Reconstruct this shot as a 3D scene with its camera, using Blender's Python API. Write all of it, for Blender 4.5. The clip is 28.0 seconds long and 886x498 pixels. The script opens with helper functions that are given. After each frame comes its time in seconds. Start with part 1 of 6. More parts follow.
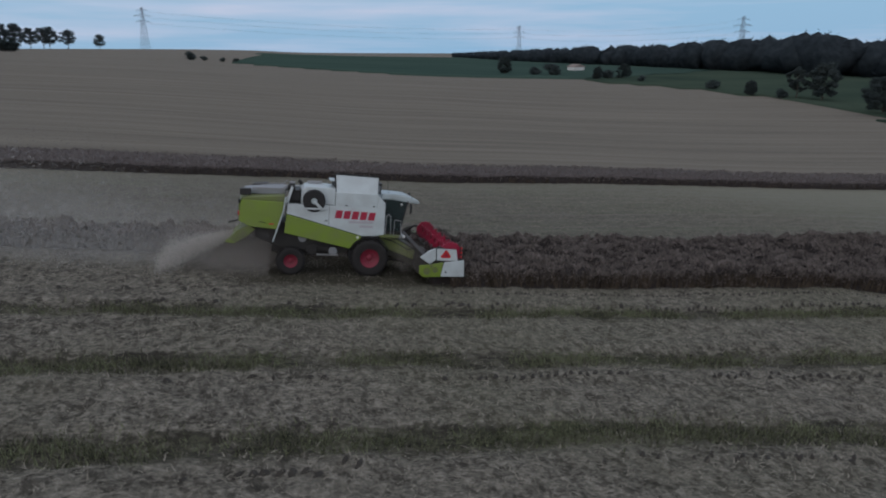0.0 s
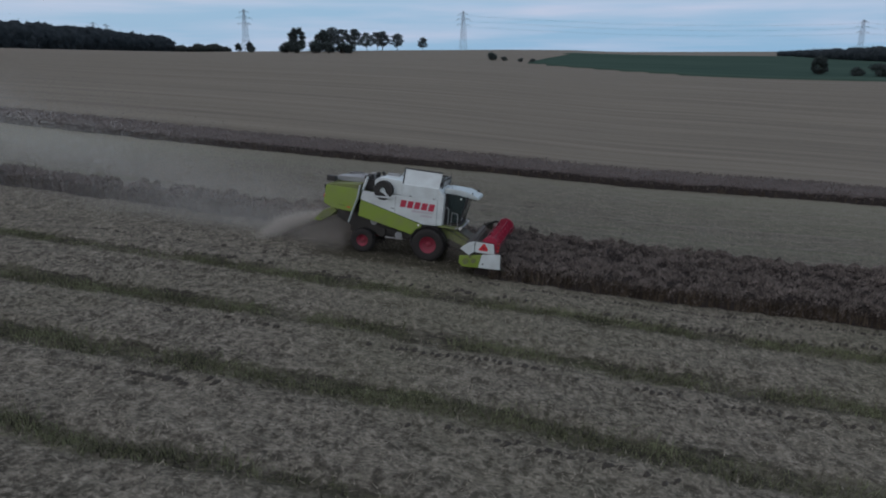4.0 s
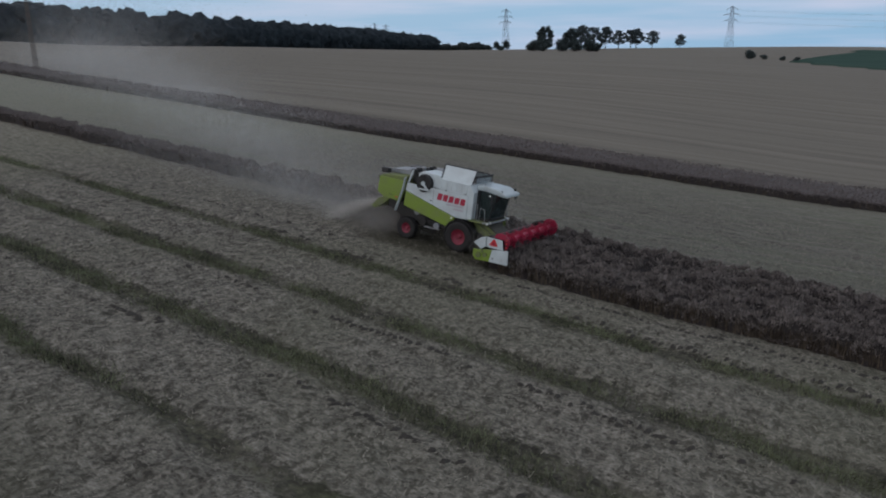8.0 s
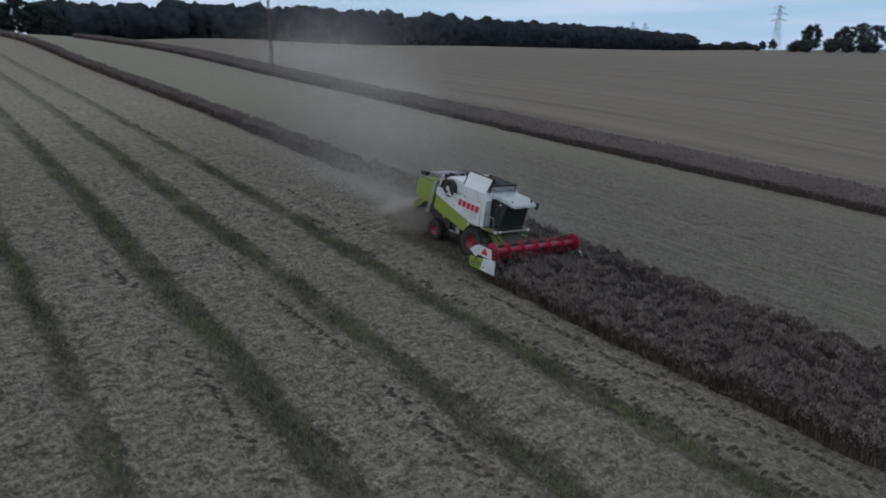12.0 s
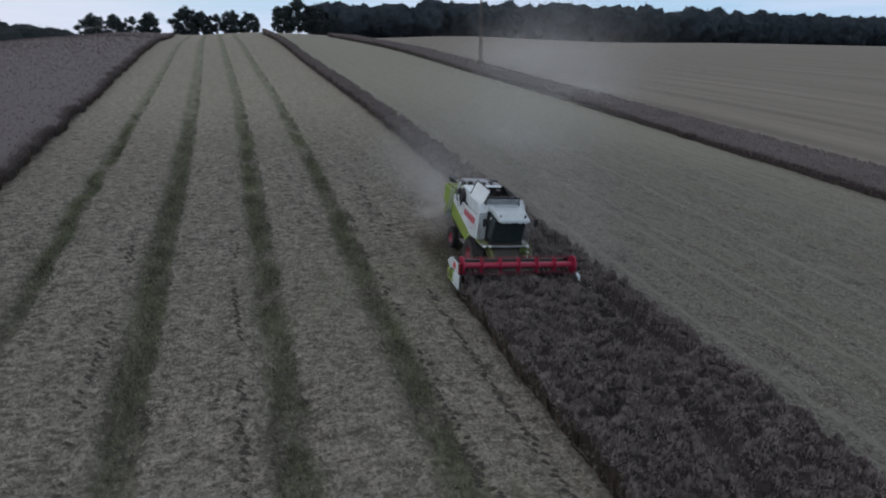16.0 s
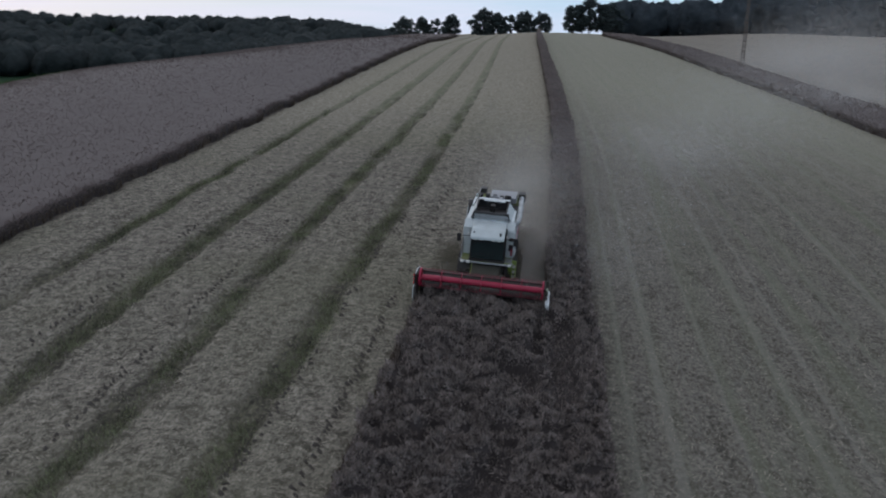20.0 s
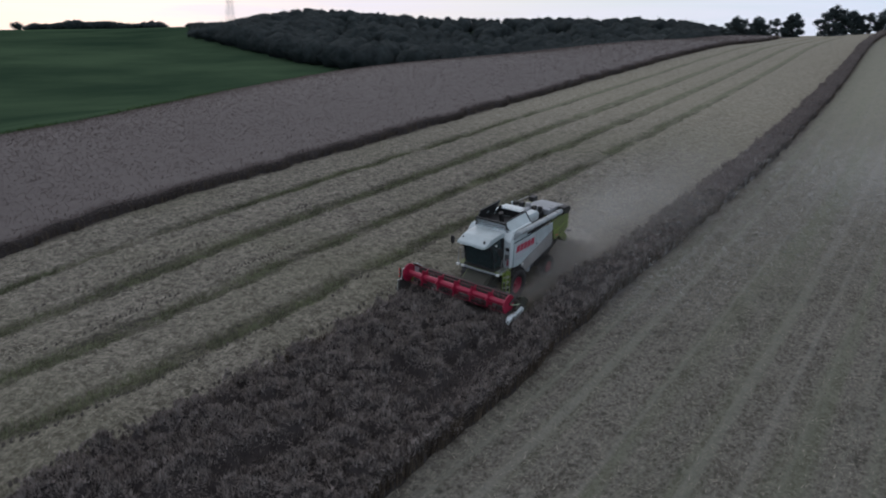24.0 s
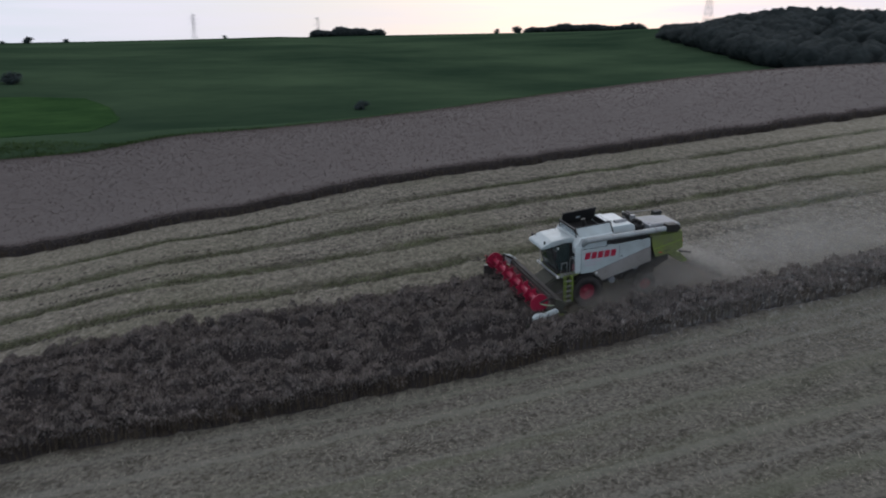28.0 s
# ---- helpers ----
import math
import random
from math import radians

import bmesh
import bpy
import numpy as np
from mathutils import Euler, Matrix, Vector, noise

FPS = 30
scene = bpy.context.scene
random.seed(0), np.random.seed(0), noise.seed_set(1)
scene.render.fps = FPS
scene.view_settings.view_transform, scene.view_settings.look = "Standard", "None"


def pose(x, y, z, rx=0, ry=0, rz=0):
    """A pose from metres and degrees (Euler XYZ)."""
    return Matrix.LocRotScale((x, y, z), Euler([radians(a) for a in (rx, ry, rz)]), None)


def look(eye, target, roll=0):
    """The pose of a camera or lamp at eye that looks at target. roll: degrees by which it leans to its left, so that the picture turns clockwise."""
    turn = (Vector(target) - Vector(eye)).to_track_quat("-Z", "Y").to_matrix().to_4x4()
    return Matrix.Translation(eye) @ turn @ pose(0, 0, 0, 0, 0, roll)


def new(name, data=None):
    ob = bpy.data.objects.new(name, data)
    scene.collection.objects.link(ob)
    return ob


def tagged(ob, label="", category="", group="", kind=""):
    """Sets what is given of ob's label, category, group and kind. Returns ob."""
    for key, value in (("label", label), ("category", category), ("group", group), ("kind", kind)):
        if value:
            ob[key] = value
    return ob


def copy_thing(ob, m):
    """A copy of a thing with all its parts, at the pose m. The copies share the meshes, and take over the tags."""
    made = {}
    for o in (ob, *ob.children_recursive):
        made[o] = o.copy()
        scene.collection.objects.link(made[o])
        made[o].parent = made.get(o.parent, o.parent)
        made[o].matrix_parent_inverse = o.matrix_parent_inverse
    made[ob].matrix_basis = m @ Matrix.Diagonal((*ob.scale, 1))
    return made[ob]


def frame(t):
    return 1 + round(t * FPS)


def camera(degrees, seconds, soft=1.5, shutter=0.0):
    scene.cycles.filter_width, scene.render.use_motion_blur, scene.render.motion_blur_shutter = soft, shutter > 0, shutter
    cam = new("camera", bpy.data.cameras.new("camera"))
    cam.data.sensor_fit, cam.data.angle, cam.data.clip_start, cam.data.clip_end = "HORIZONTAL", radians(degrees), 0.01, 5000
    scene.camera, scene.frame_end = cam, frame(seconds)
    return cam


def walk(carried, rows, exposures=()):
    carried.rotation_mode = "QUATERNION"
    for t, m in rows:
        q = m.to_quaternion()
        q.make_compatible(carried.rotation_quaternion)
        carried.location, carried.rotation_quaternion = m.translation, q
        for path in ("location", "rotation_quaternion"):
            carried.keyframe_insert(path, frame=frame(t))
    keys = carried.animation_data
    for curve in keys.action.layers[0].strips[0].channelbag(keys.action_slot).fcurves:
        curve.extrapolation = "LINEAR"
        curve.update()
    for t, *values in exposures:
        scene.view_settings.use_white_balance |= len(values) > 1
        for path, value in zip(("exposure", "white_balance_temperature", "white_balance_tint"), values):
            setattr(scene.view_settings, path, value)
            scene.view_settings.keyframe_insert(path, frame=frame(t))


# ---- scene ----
cam = camera(64.0, 28.0, 1.95, 0.55)
PATH = [
    (0, -3.304, -34.297, 10.647, -12.05, -15.58, 0.27),
    (1, -0.352, -35.578, 10.767, -5.76, -15.6, 0.2),
    (2, 2.664, -36.637, 10.882, 0.49, -15.6, 0.08),
    (3, 5.704, -37.402, 11.013, 6.63, -15.61, -0.11),
    (6, 15.014, -37.475, 11.348, 22.77, -15.74, -0.28),
    (8, 20.778, -35.232, 11.439, 32.76, -15.72, -0.4),
    (10, 26.124, -31.783, 11.707, 42.69, -15.75, -0.2),
    (12, 31.055, -27.144, 11.985, 52.72, -15.76, -0.03),
    (15, 35.969, -17.528, 12.382, 68.14, -16.03, 0.03),
    (17, 38.028, -9.7, 12.702, 79.85, -16.05, -0.06),
    (19, 38.434, -1.006, 12.978, 92.5, -16.14, -0.16),
    (21, 37.375, 8.222, 13.367, 105.61, -16.19, -0.32),
    (24, 32.094, 20.315, 13.423, 126.57, -16.07, 0.05),
    (25, 29.304, 24.106, 13.52, 135.57, -16.09, 0.15),
    (26.5, 24.199, 29.595, 13.623, 149.37, -16.12, 0.13),
    (28, 18.484, 34.791, 13.891, 163.08, -16.04, 0.03),
]
walk(cam, [(t, pose(x, y, z, 90 + pitch, 0, yaw) @ pose(0, 0, 0, 0, 0, roll)) for t, x, y, z, yaw, pitch, roll in PATH],
     [(0, -0.04, 6060, 10), (3, -0.04, 6060, 10), (8, 0.0, 6070, 10), (15, 0.26, 5980, 10), (21, 0.32, 5980, 10), (25, 0.34, 6100, 10), (28, 0.32, 6150, 10)])

# ---------- light ----------
SUN_AZ = 150.0          # degrees from +y to the left: where the last light stands
world = bpy.data.worlds.new("dusk_sky")
scene.world = world
world.use_nodes = True
wn, wl = world.node_tree.nodes, world.node_tree.links
wn.clear()
w_out = wn.new("ShaderNodeOutputWorld")
w_bg = wn.new("ShaderNodeBackground")
w_sky = wn.new("ShaderNodeTexSky")
w_sky.sky_type = "NISHITA"
w_sky.sun_disc = False
w_sky.sun_elevation = radians(3.0)
w_sky.sun_rotation = radians(-SUN_AZ)
w_sky.air_density, w_sky.dust_density, w_sky.ozone_density = 1.0, 1.5, 2.5
w_geo = wn.new("ShaderNodeTexCoord")
w_map = wn.new("ShaderNodeMapping")
w_map.inputs["Scale"].default_value = (1.6, 1.6, 22.0)
w_noise = wn.new("ShaderNodeTexNoise")
w_noise.inputs["Scale"].default_value = 1.5
w_noise.inputs["Detail"].default_value = 5.0
w_noise.inputs["Roughness"].default_value = 0.55
w_ramp = wn.new("ShaderNodeValToRGB")
w_ramp.color_ramp.elements[0].position, w_ramp.color_ramp.elements[0].color = 0.42, (0, 0, 0, 1)
w_ramp.color_ramp.elements[1].position, w_ramp.color_ramp.elements[1].color = 0.68, (1, 1, 1, 1)
w_veil = wn.new("ShaderNodeMath")
w_veil.operation = "MULTIPLY_ADD"
w_veil.inputs[1].default_value, w_veil.inputs[2].default_value = 0.12, 0.82
w_grey = wn.new("ShaderNodeMix")
w_grey.data_type = "RGBA"
w_scale = wn.new("ShaderNodeVectorMath")
w_scale.operation = "SCALE"
w_scale.inputs["Scale"].default_value = SKY_GAIN = 0.10
# thin high cloud: pale, a little pink, brighter towards the sunset
w_dot = wn.new("ShaderNodeVectorMath")
w_dot.operation = "DOT_PRODUCT"
w_dot.inputs[1].default_value = (-math.sin(radians(SUN_AZ)), math.cos(radians(SUN_AZ)), 0.25)
w_cloud = wn.new("ShaderNodeValToRGB")
w_cloud.color_ramp.elements[0].position, w_cloud.color_ramp.elements[0].color = 0.0, (0.352, 0.565, 0.765, 1)
w_cloud.color_ramp.elements[1].position, w_cloud.color_ramp.elements[1].color = 1.0, (0.80, 0.755, 0.735, 1)
w_mid = w_cloud.color_ramp.elements.new(0.74)
w_mid.color = (0.52, 0.66, 0.785, 1)
w_half = wn.new("ShaderNodeMath")
w_half.operation = "MULTIPLY_ADD"
w_half.inputs[1].default_value, w_half.inputs[2].default_value = 0.5, 0.5
wl.new(w_geo.outputs["Generated"], w_map.inputs["Vector"])
wl.new(w_map.outputs["Vector"], w_noise.inputs["Vector"])
wl.new(w_noise.outputs["Fac"], w_ramp.inputs["Fac"])
wl.new(w_ramp.outputs["Color"], w_veil.inputs[0])
wl.new(w_geo.outputs["Generated"], w_dot.inputs[0])
wl.new(w_dot.outputs["Value"], w_half.inputs[0])
wl.new(w_half.outputs["Value"], w_cloud.inputs["Fac"])
wl.new(w_sky.outputs["Color"], w_scale.inputs[0])
wl.new(w_veil.outputs["Value"], w_grey.inputs["Factor"])
wl.new(w_scale.outputs["Vector"], w_grey.inputs["A"])
# overhead the veil is even and neutral
w_sep = wn.new("ShaderNodeSeparateXYZ")
w_high = wn.new("ShaderNodeMapRange")
w_high.interpolation_type = "SMOOTHSTEP"
w_high.inputs["From Min"].default_value, w_high.inputs["From Max"].default_value = 0.12, 0.55
w_top = wn.new("ShaderNodeMix")
w_top.data_type = "RGBA"
w_top.inputs["B"].default_value = (0.67, 0.685, 0.73, 1)
wl.new(w_geo.outputs["Generated"], w_sep.inputs["Vector"])
wl.new(w_sep.outputs["Z"], w_high.inputs["Value"])
wl.new(w_high.outputs["Result"], w_top.inputs["Factor"])
wl.new(w_cloud.outputs["Color"], w_top.inputs["A"])
w_streak = wn.new("ShaderNodeMix")
w_streak.data_type = "RGBA"
w_streak.inputs["B"].default_value = (0.70, 0.64, 0.72, 1)
w_part = wn.new("ShaderNodeMath")
w_part.operation = "MULTIPLY"
w_part.inputs[1].default_value = 0.6
wl.new(w_ramp.outputs["Color"], w_part.inputs[0])
wl.new(w_part.outputs["Value"], w_streak.inputs["Factor"])
wl.new(w_top.outputs["Result"], w_streak.inputs["A"])
wl.new(w_streak.outputs["Result"], w_grey.inputs["B"])
wl.new(w_grey.outputs["Result"], w_bg.inputs["Color"])
w_bg.inputs["Strength"].default_value = 1.0
wl.new(w_bg.outputs["Background"], w_out.inputs["Surface"])

sun = new("sun", bpy.data.lights.new("sun", "SUN"))
sun.data.energy, sun.data.angle, sun.data.color = 0.5, radians(50), (1.0, 0.95, 0.93)
sun.matrix_world = look((0, 0, 0), (math.sin(radians(SUN_AZ)), -math.cos(radians(SUN_AZ)), -0.35))

# ---------- materials ----------
def link_chain(nt, pairs):
    for a, b in pairs:
        nt.links.new(a, b)


def paint(name, color, rough=0.5, metal=0.0, dirt=0.25, dirt_color=(0.16, 0.135, 0.11), scale=1.6, coat=0.0, fine=40.0):
    """A plain surface with dust and wear at two scales."""
    m = bpy.data.materials.new(name)
    m.use_nodes = True
    nt = m.node_tree
    b = nt.nodes["Principled BSDF"]
    co = nt.nodes.new("ShaderNodeTexCoord")
    n1 = nt.nodes.new("ShaderNodeTexNoise")
    n1.inputs["Scale"].default_value, n1.inputs["Detail"].default_value = scale, 6.0
    n2 = nt.nodes.new("ShaderNodeTexNoise")
    n2.inputs["Scale"].default_value, n2.inputs["Detail"].default_value = fine, 3.0
    add = nt.nodes.new("ShaderNodeMath")
    add.operation = "MULTIPLY_ADD"
    add.inputs[1].default_value = 0.35
    ramp = nt.nodes.new("ShaderNodeMapRange")
    ramp.inputs["From Min"].default_value, ramp.inputs["From Max"].default_value = 0.5, 0.95
    ramp.inputs["To Min"].default_value, ramp.inputs["To Max"].default_value = dirt * 0.25, dirt
    mix = nt.nodes.new("ShaderNodeMix")
    mix.data_type = "RGBA"
    mix.inputs["A"].default_value = (*color, 1)
    mix.inputs["B"].default_value = (*dirt_color, 1)
    link_chain(nt, [(co.outputs["Object"], n1.inputs["Vector"]), (co.outputs["Object"], n2.inputs["Vector"]), (n2.outputs["Fac"], add.inputs[0]),
                    (n1.outputs["Fac"], add.inputs[2]), (add.outputs["Value"], ramp.inputs["Value"]), (ramp.outputs["Result"], mix.inputs["Factor"])])
    last = mix.outputs["Result"]
    nt.links.new(last, b.inputs["Base Color"])
    b.inputs["Roughness"].default_value, b.inputs["Metallic"].default_value = rough, metal
    b.inputs["Coat Weight"].default_value = coat
    return m


def leafy(name, dark, light, big=0.02, chance=0.7, drift=1.0, thin=0.0):
    """Foliage, straw or stalks: colour by island and by a broad drift."""
    m = bpy.data.materials.new(name)
    m.use_nodes = True
    nt = m.node_tree
    b = nt.nodes["Principled BSDF"]
    b.inputs["Roughness"].default_value = 0.85
    b.inputs["Specular IOR Level"].default_value = 0.15
    geo = nt.nodes.new("ShaderNodeNewGeometry")
    n = nt.nodes.new("ShaderNodeTexNoise")
    n.inputs["Scale"].default_value, n.inputs["Detail"].default_value = big, 4.0
    mm = nt.nodes.new("ShaderNodeMath")
    mm.operation = "MULTIPLY_ADD"
    mm.inputs[1].default_value = chance
    sub = nt.nodes.new("ShaderNodeMath")
    sub.operation = "MULTIPLY_ADD"
    sub.inputs[1].default_value, sub.inputs[2].default_value = drift, 0.5 - 0.5 * chance - 0.5 * drift
    ramp = nt.nodes.new("ShaderNodeValToRGB")
    ramp.color_ramp.elements[0].color, ramp.color_ramp.elements[1].color = (*dark, 1), (*light, 1)
    link_chain(nt, [(geo.outputs["Position"], n.inputs["Vector"]), (geo.outputs["Random Per Island"], mm.inputs[0]), (n.outputs["Fac"], sub.inputs[0]),
                    (sub.outputs["Value"], mm.inputs[2]), (mm.outputs["Value"], ramp.inputs["Fac"]), (ramp.outputs["Color"], b.inputs["Base Color"])])
    if thin:
        # thin leaves let light through
        tr, mx = nt.nodes.new("ShaderNodeBsdfTranslucent"), nt.nodes.new("ShaderNodeMixShader")
        mx.inputs["Fac"].default_value = thin
        link_chain(nt, [(ramp.outputs["Color"], tr.inputs["Color"]), (b.outputs["BSDF"], mx.inputs[1]), (tr.outputs["BSDF"], mx.inputs[2]),
                        (mx.outputs["Shader"], nt.nodes["Material Output"].inputs["Surface"])])
    return m


def airy(m, body):
    """Thins a material out: each fleck of dust hides only that share of what lies behind it."""
    nt = m.node_tree
    out = nt.nodes["Material Output"]
    last = out.inputs["Surface"].links[0].from_socket
    clear, mx = nt.nodes.new("ShaderNodeBsdfTransparent"), nt.nodes.new("ShaderNodeMixShader")
    mx.inputs["Fac"].default_value = body
    link_chain(nt, [(clear.outputs["BSDF"], mx.inputs[1]), (last, mx.inputs[2]), (mx.outputs["Shader"], out.inputs["Surface"])])
    return m


def glass(name, tint):
    m = bpy.data.materials.new(name)
    m.use_nodes = True
    b = m.node_tree.nodes["Principled BSDF"]
    b.inputs["Base Color"].default_value = (*tint, 1)
    b.inputs["Roughness"].default_value = 0.06
    b.inputs["Transmission Weight"].default_value = 0.75
    b.inputs["IOR"].default_value = 1.3
    return m


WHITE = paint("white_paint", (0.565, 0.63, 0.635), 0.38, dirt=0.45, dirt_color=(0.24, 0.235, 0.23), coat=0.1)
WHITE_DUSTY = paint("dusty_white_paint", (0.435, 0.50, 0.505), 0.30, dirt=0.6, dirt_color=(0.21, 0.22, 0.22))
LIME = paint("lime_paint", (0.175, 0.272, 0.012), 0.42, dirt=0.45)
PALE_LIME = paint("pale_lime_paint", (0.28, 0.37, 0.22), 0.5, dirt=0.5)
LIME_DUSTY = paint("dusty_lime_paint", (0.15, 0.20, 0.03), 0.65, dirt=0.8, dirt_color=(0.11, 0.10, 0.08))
FEEDER = paint("dark_lime_paint", (0.036, 0.040, 0.022), 0.75, dirt=0.9, dirt_color=(0.05, 0.045, 0.04))
RED = paint("red_paint", (0.29, 0.004, 0.036), 0.4, dirt=0.2, dirt_color=(0.10, 0.05, 0.05))
RED_BRIGHT = paint("red_reflector", (0.52, 0.02, 0.025), 0.3, dirt=0.1)
RUBBER = paint("tyre_rubber", (0.012, 0.011, 0.011), 0.85, dirt=0.35, dirt_color=(0.04, 0.034, 0.03), scale=3)
BLACK = paint("black_plastic", (0.008, 0.008, 0.009), 0.6, dirt=0.15, dirt_color=(0.06, 0.055, 0.05))
DARK_STEEL = paint("dark_steel", (0.016, 0.016, 0.016), 0.6, 0.3, dirt=0.4, dirt_color=(0.05, 0.043, 0.036))
GREY_STEEL = paint("galvanised_steel", (0.33, 0.34, 0.35), 0.5, 0.6, dirt=0.5)
AUGER_GREY = paint("auger_grey_paint", (0.34, 0.375, 0.385), 0.4, dirt=0.6, dirt_color=(0.15, 0.14, 0.125))
GREY_PAINT = paint("grey_paint", (0.24, 0.26, 0.28), 0.55, dirt=0.4)
INK = paint("grey_lettering", (0.42, 0.40, 0.43), 0.5, dirt=0.1)
RIM_RED = paint("dusty_red_rim", (0.24, 0.006, 0.032), 0.55, dirt=0.4, dirt_color=(0.10, 0.06, 0.06), scale=4)
RED_INK = paint("red_lettering", (0.36, 0.008, 0.042), 0.4, dirt=0.1)
CAB_GLASS = glass("tinted_cab_glass", (0.10, 0.14, 0.14))
CLEAR_GLASS = glass("clear_panel", (0.75, 0.8, 0.82))
LAMP_GLASS = paint("lamp_lens", (0.7, 0.7, 0.66), 0.15, dirt=0.1)
BARK = paint("bark", (0.07, 0.055, 0.045), 0.9, dirt=0.4, dirt_color=(0.03, 0.025, 0.02))
# leaf colours are lifted and blued to paint in distant haze
LEAF = leafy("tree_leaves", (0.036, 0.047, 0.048), (0.080, 0.100, 0.098), big=0.03, thin=0.45)
WOOD_LEAF = leafy("wood_leaves", (0.040, 0.050, 0.051), (0.084, 0.100, 0.099), big=0.30, drift=2.0, chance=0.3, thin=0.6)
HAZE_LEAF = leafy("haze_blue_wood_leaves", (0.040, 0.053, 0.064), (0.092, 0.113, 0.128), big=0.30, drift=2.0, chance=0.3, thin=0.6)
HAZE_GREY_LEAF = leafy("haze_grey_leaves", (0.062, 0.078, 0.086), (0.122, 0.145, 0.150), big=0.03, thin=0.45)
STRAW = leafy("chopped_straw", (0.09, 0.080, 0.064), (0.33, 0.305, 0.248), big=0.3, chance=0.9)
WEED = leafy("green_weeds", (0.030, 0.031, 0.020), (0.205, 0.222, 0.128), big=0.5, chance=0.9, drift=1.4)
CROP = leafy("ripe_rapeseed", (0.061, 0.052, 0.048), (0.293, 0.256, 0.233), big=1.6, chance=0.75, drift=1.4, thin=0.15)
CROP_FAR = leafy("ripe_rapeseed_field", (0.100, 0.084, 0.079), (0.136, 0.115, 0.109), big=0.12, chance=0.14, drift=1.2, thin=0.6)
# lighter crop copy paints grazing light and dust haze on the far strips
CROP_HAZED = leafy("hazed_rapeseed", (0.126, 0.108, 0.101), (0.226, 0.197, 0.184), big=0.2, chance=0.6, drift=1.0, thin=0.4)
STEM = leafy("rapeseed_stems", (0.026, 0.020, 0.016), (0.125, 0.098, 0.072), big=0.8)
VERGE = leafy("verge_weeds", (0.022, 0.042, 0.016), (0.062, 0.100, 0.034), big=0.15, thin=0.4)
LUG_DENT = paint("dark_lug_dent", (0.030, 0.026, 0.021), 0.95, dirt=0.7, dirt_color=(0.062, 0.055, 0.044), scale=3.0, fine=20)
# near-black bed paints the shade down among the stalks
CROP_SHADE_BED = paint("shaded_rapeseed_bed", (0.018, 0.014, 0.013), 0.95, dirt=0.9, dirt_color=(0.040, 0.033, 0.031), scale=2.2, fine=14)
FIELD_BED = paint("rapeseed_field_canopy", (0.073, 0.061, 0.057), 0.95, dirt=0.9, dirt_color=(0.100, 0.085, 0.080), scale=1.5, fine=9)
LATTICE = paint("tower_steel", (0.15, 0.165, 0.19), 0.6, 0.2, dirt=0.2)
CONCRETE = paint("weathered_pole", (0.10, 0.085, 0.075), 0.9, dirt=0.4)
DUST = airy(leafy("straw_dust", (0.44, 0.415, 0.375), (0.66, 0.635, 0.59), big=0.5, thin=0.3), 0.5)
HAZE_DUST = airy(leafy("drifting_dust", (0.56, 0.555, 0.53), (0.74, 0.73, 0.70), big=0.5, thin=0.5), 0.28)
SOIL_DUST = airy(leafy("soil_dust", (0.31, 0.285, 0.255), (0.47, 0.437, 0.395), big=0.5, thin=0.2), 0.4)
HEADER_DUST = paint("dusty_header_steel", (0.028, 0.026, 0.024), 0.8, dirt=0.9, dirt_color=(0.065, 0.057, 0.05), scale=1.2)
PANEL_DUST = paint("dust_covered_paint", (0.27, 0.26, 0.25), 0.75, dirt=0.8, dirt_color=(0.15, 0.135, 0.12), scale=0.9)
SHED = paint("white_render", (0.7, 0.7, 0.68), 0.8, dirt=0.2)
ROOF_TILE = paint("shed_roof", (0.25, 0.2, 0.18), 0.8, dirt=0.3)


def field_green(name, a, b2, scale):
    m = bpy.data.materials.new(name)
    m.use_nodes = True
    nt = m.node_tree
    b = nt.nodes["Principled BSDF"]
    b.inputs["Roughness"].default_value = 0.9
    b.inputs["Specular IOR Level"].default_value = 0.0
    geo = nt.nodes.new("ShaderNodeNewGeometry")
    mp = nt.nodes.new("ShaderNodeMapping")
    mp.inputs["Rotation"].default_value = (0, 0, radians(25))
    mp.inputs["Scale"].default_value = (scale * 0.9, scale * 1.3, scale)
    n = nt.nodes.new("ShaderNodeTexNoise")
    n.inputs["Scale"].default_value, n.inputs["Detail"].default_value, n.inputs["Roughness"].default_value = 1.0, 8.0, 0.65
    ramp = nt.nodes.new("ShaderNodeValToRGB")
    ramp.color_ramp.elements[0].position, ramp.color_ramp.elements[0].color = 0.33, (*a, 1)
    ramp.color_ramp.elements[1].position, ramp.color_ramp.elements[1].color = 0.68, (*b2, 1)
    link_chain(nt, [(geo.outputs["Position"], mp.inputs["Vector"]), (mp.outputs["Vector"], n.inputs["Vector"]), (n.outputs["Fac"], ramp.inputs["Fac"]),
                    (ramp.outputs["Color"], b.inputs["Base Color"])])
    return m


GREEN_FIELD = field_green("green_crop", (0.018, 0.034, 0.021), (0.052, 0.082, 0.046), 0.006)
# blued and lightened to paint haze over the far field
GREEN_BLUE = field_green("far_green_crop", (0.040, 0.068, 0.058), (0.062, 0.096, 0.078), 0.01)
GREEN_BRIGHT = field_green("bright_grass", (0.020, 0.046, 0.017), (0.036, 0.074, 0.026), 0.05)
PALE_GREEN = field_green("pale_meadow", (0.038, 0.058, 0.044), (0.064, 0.086, 0.062), 0.02)

# the rows of the harvested field: (y of the middle, half width)
STRIPS = ((-7.7, 0.62), (-12.8, 0.66), (-18.3, 0.72), (-23.8, 0.46))
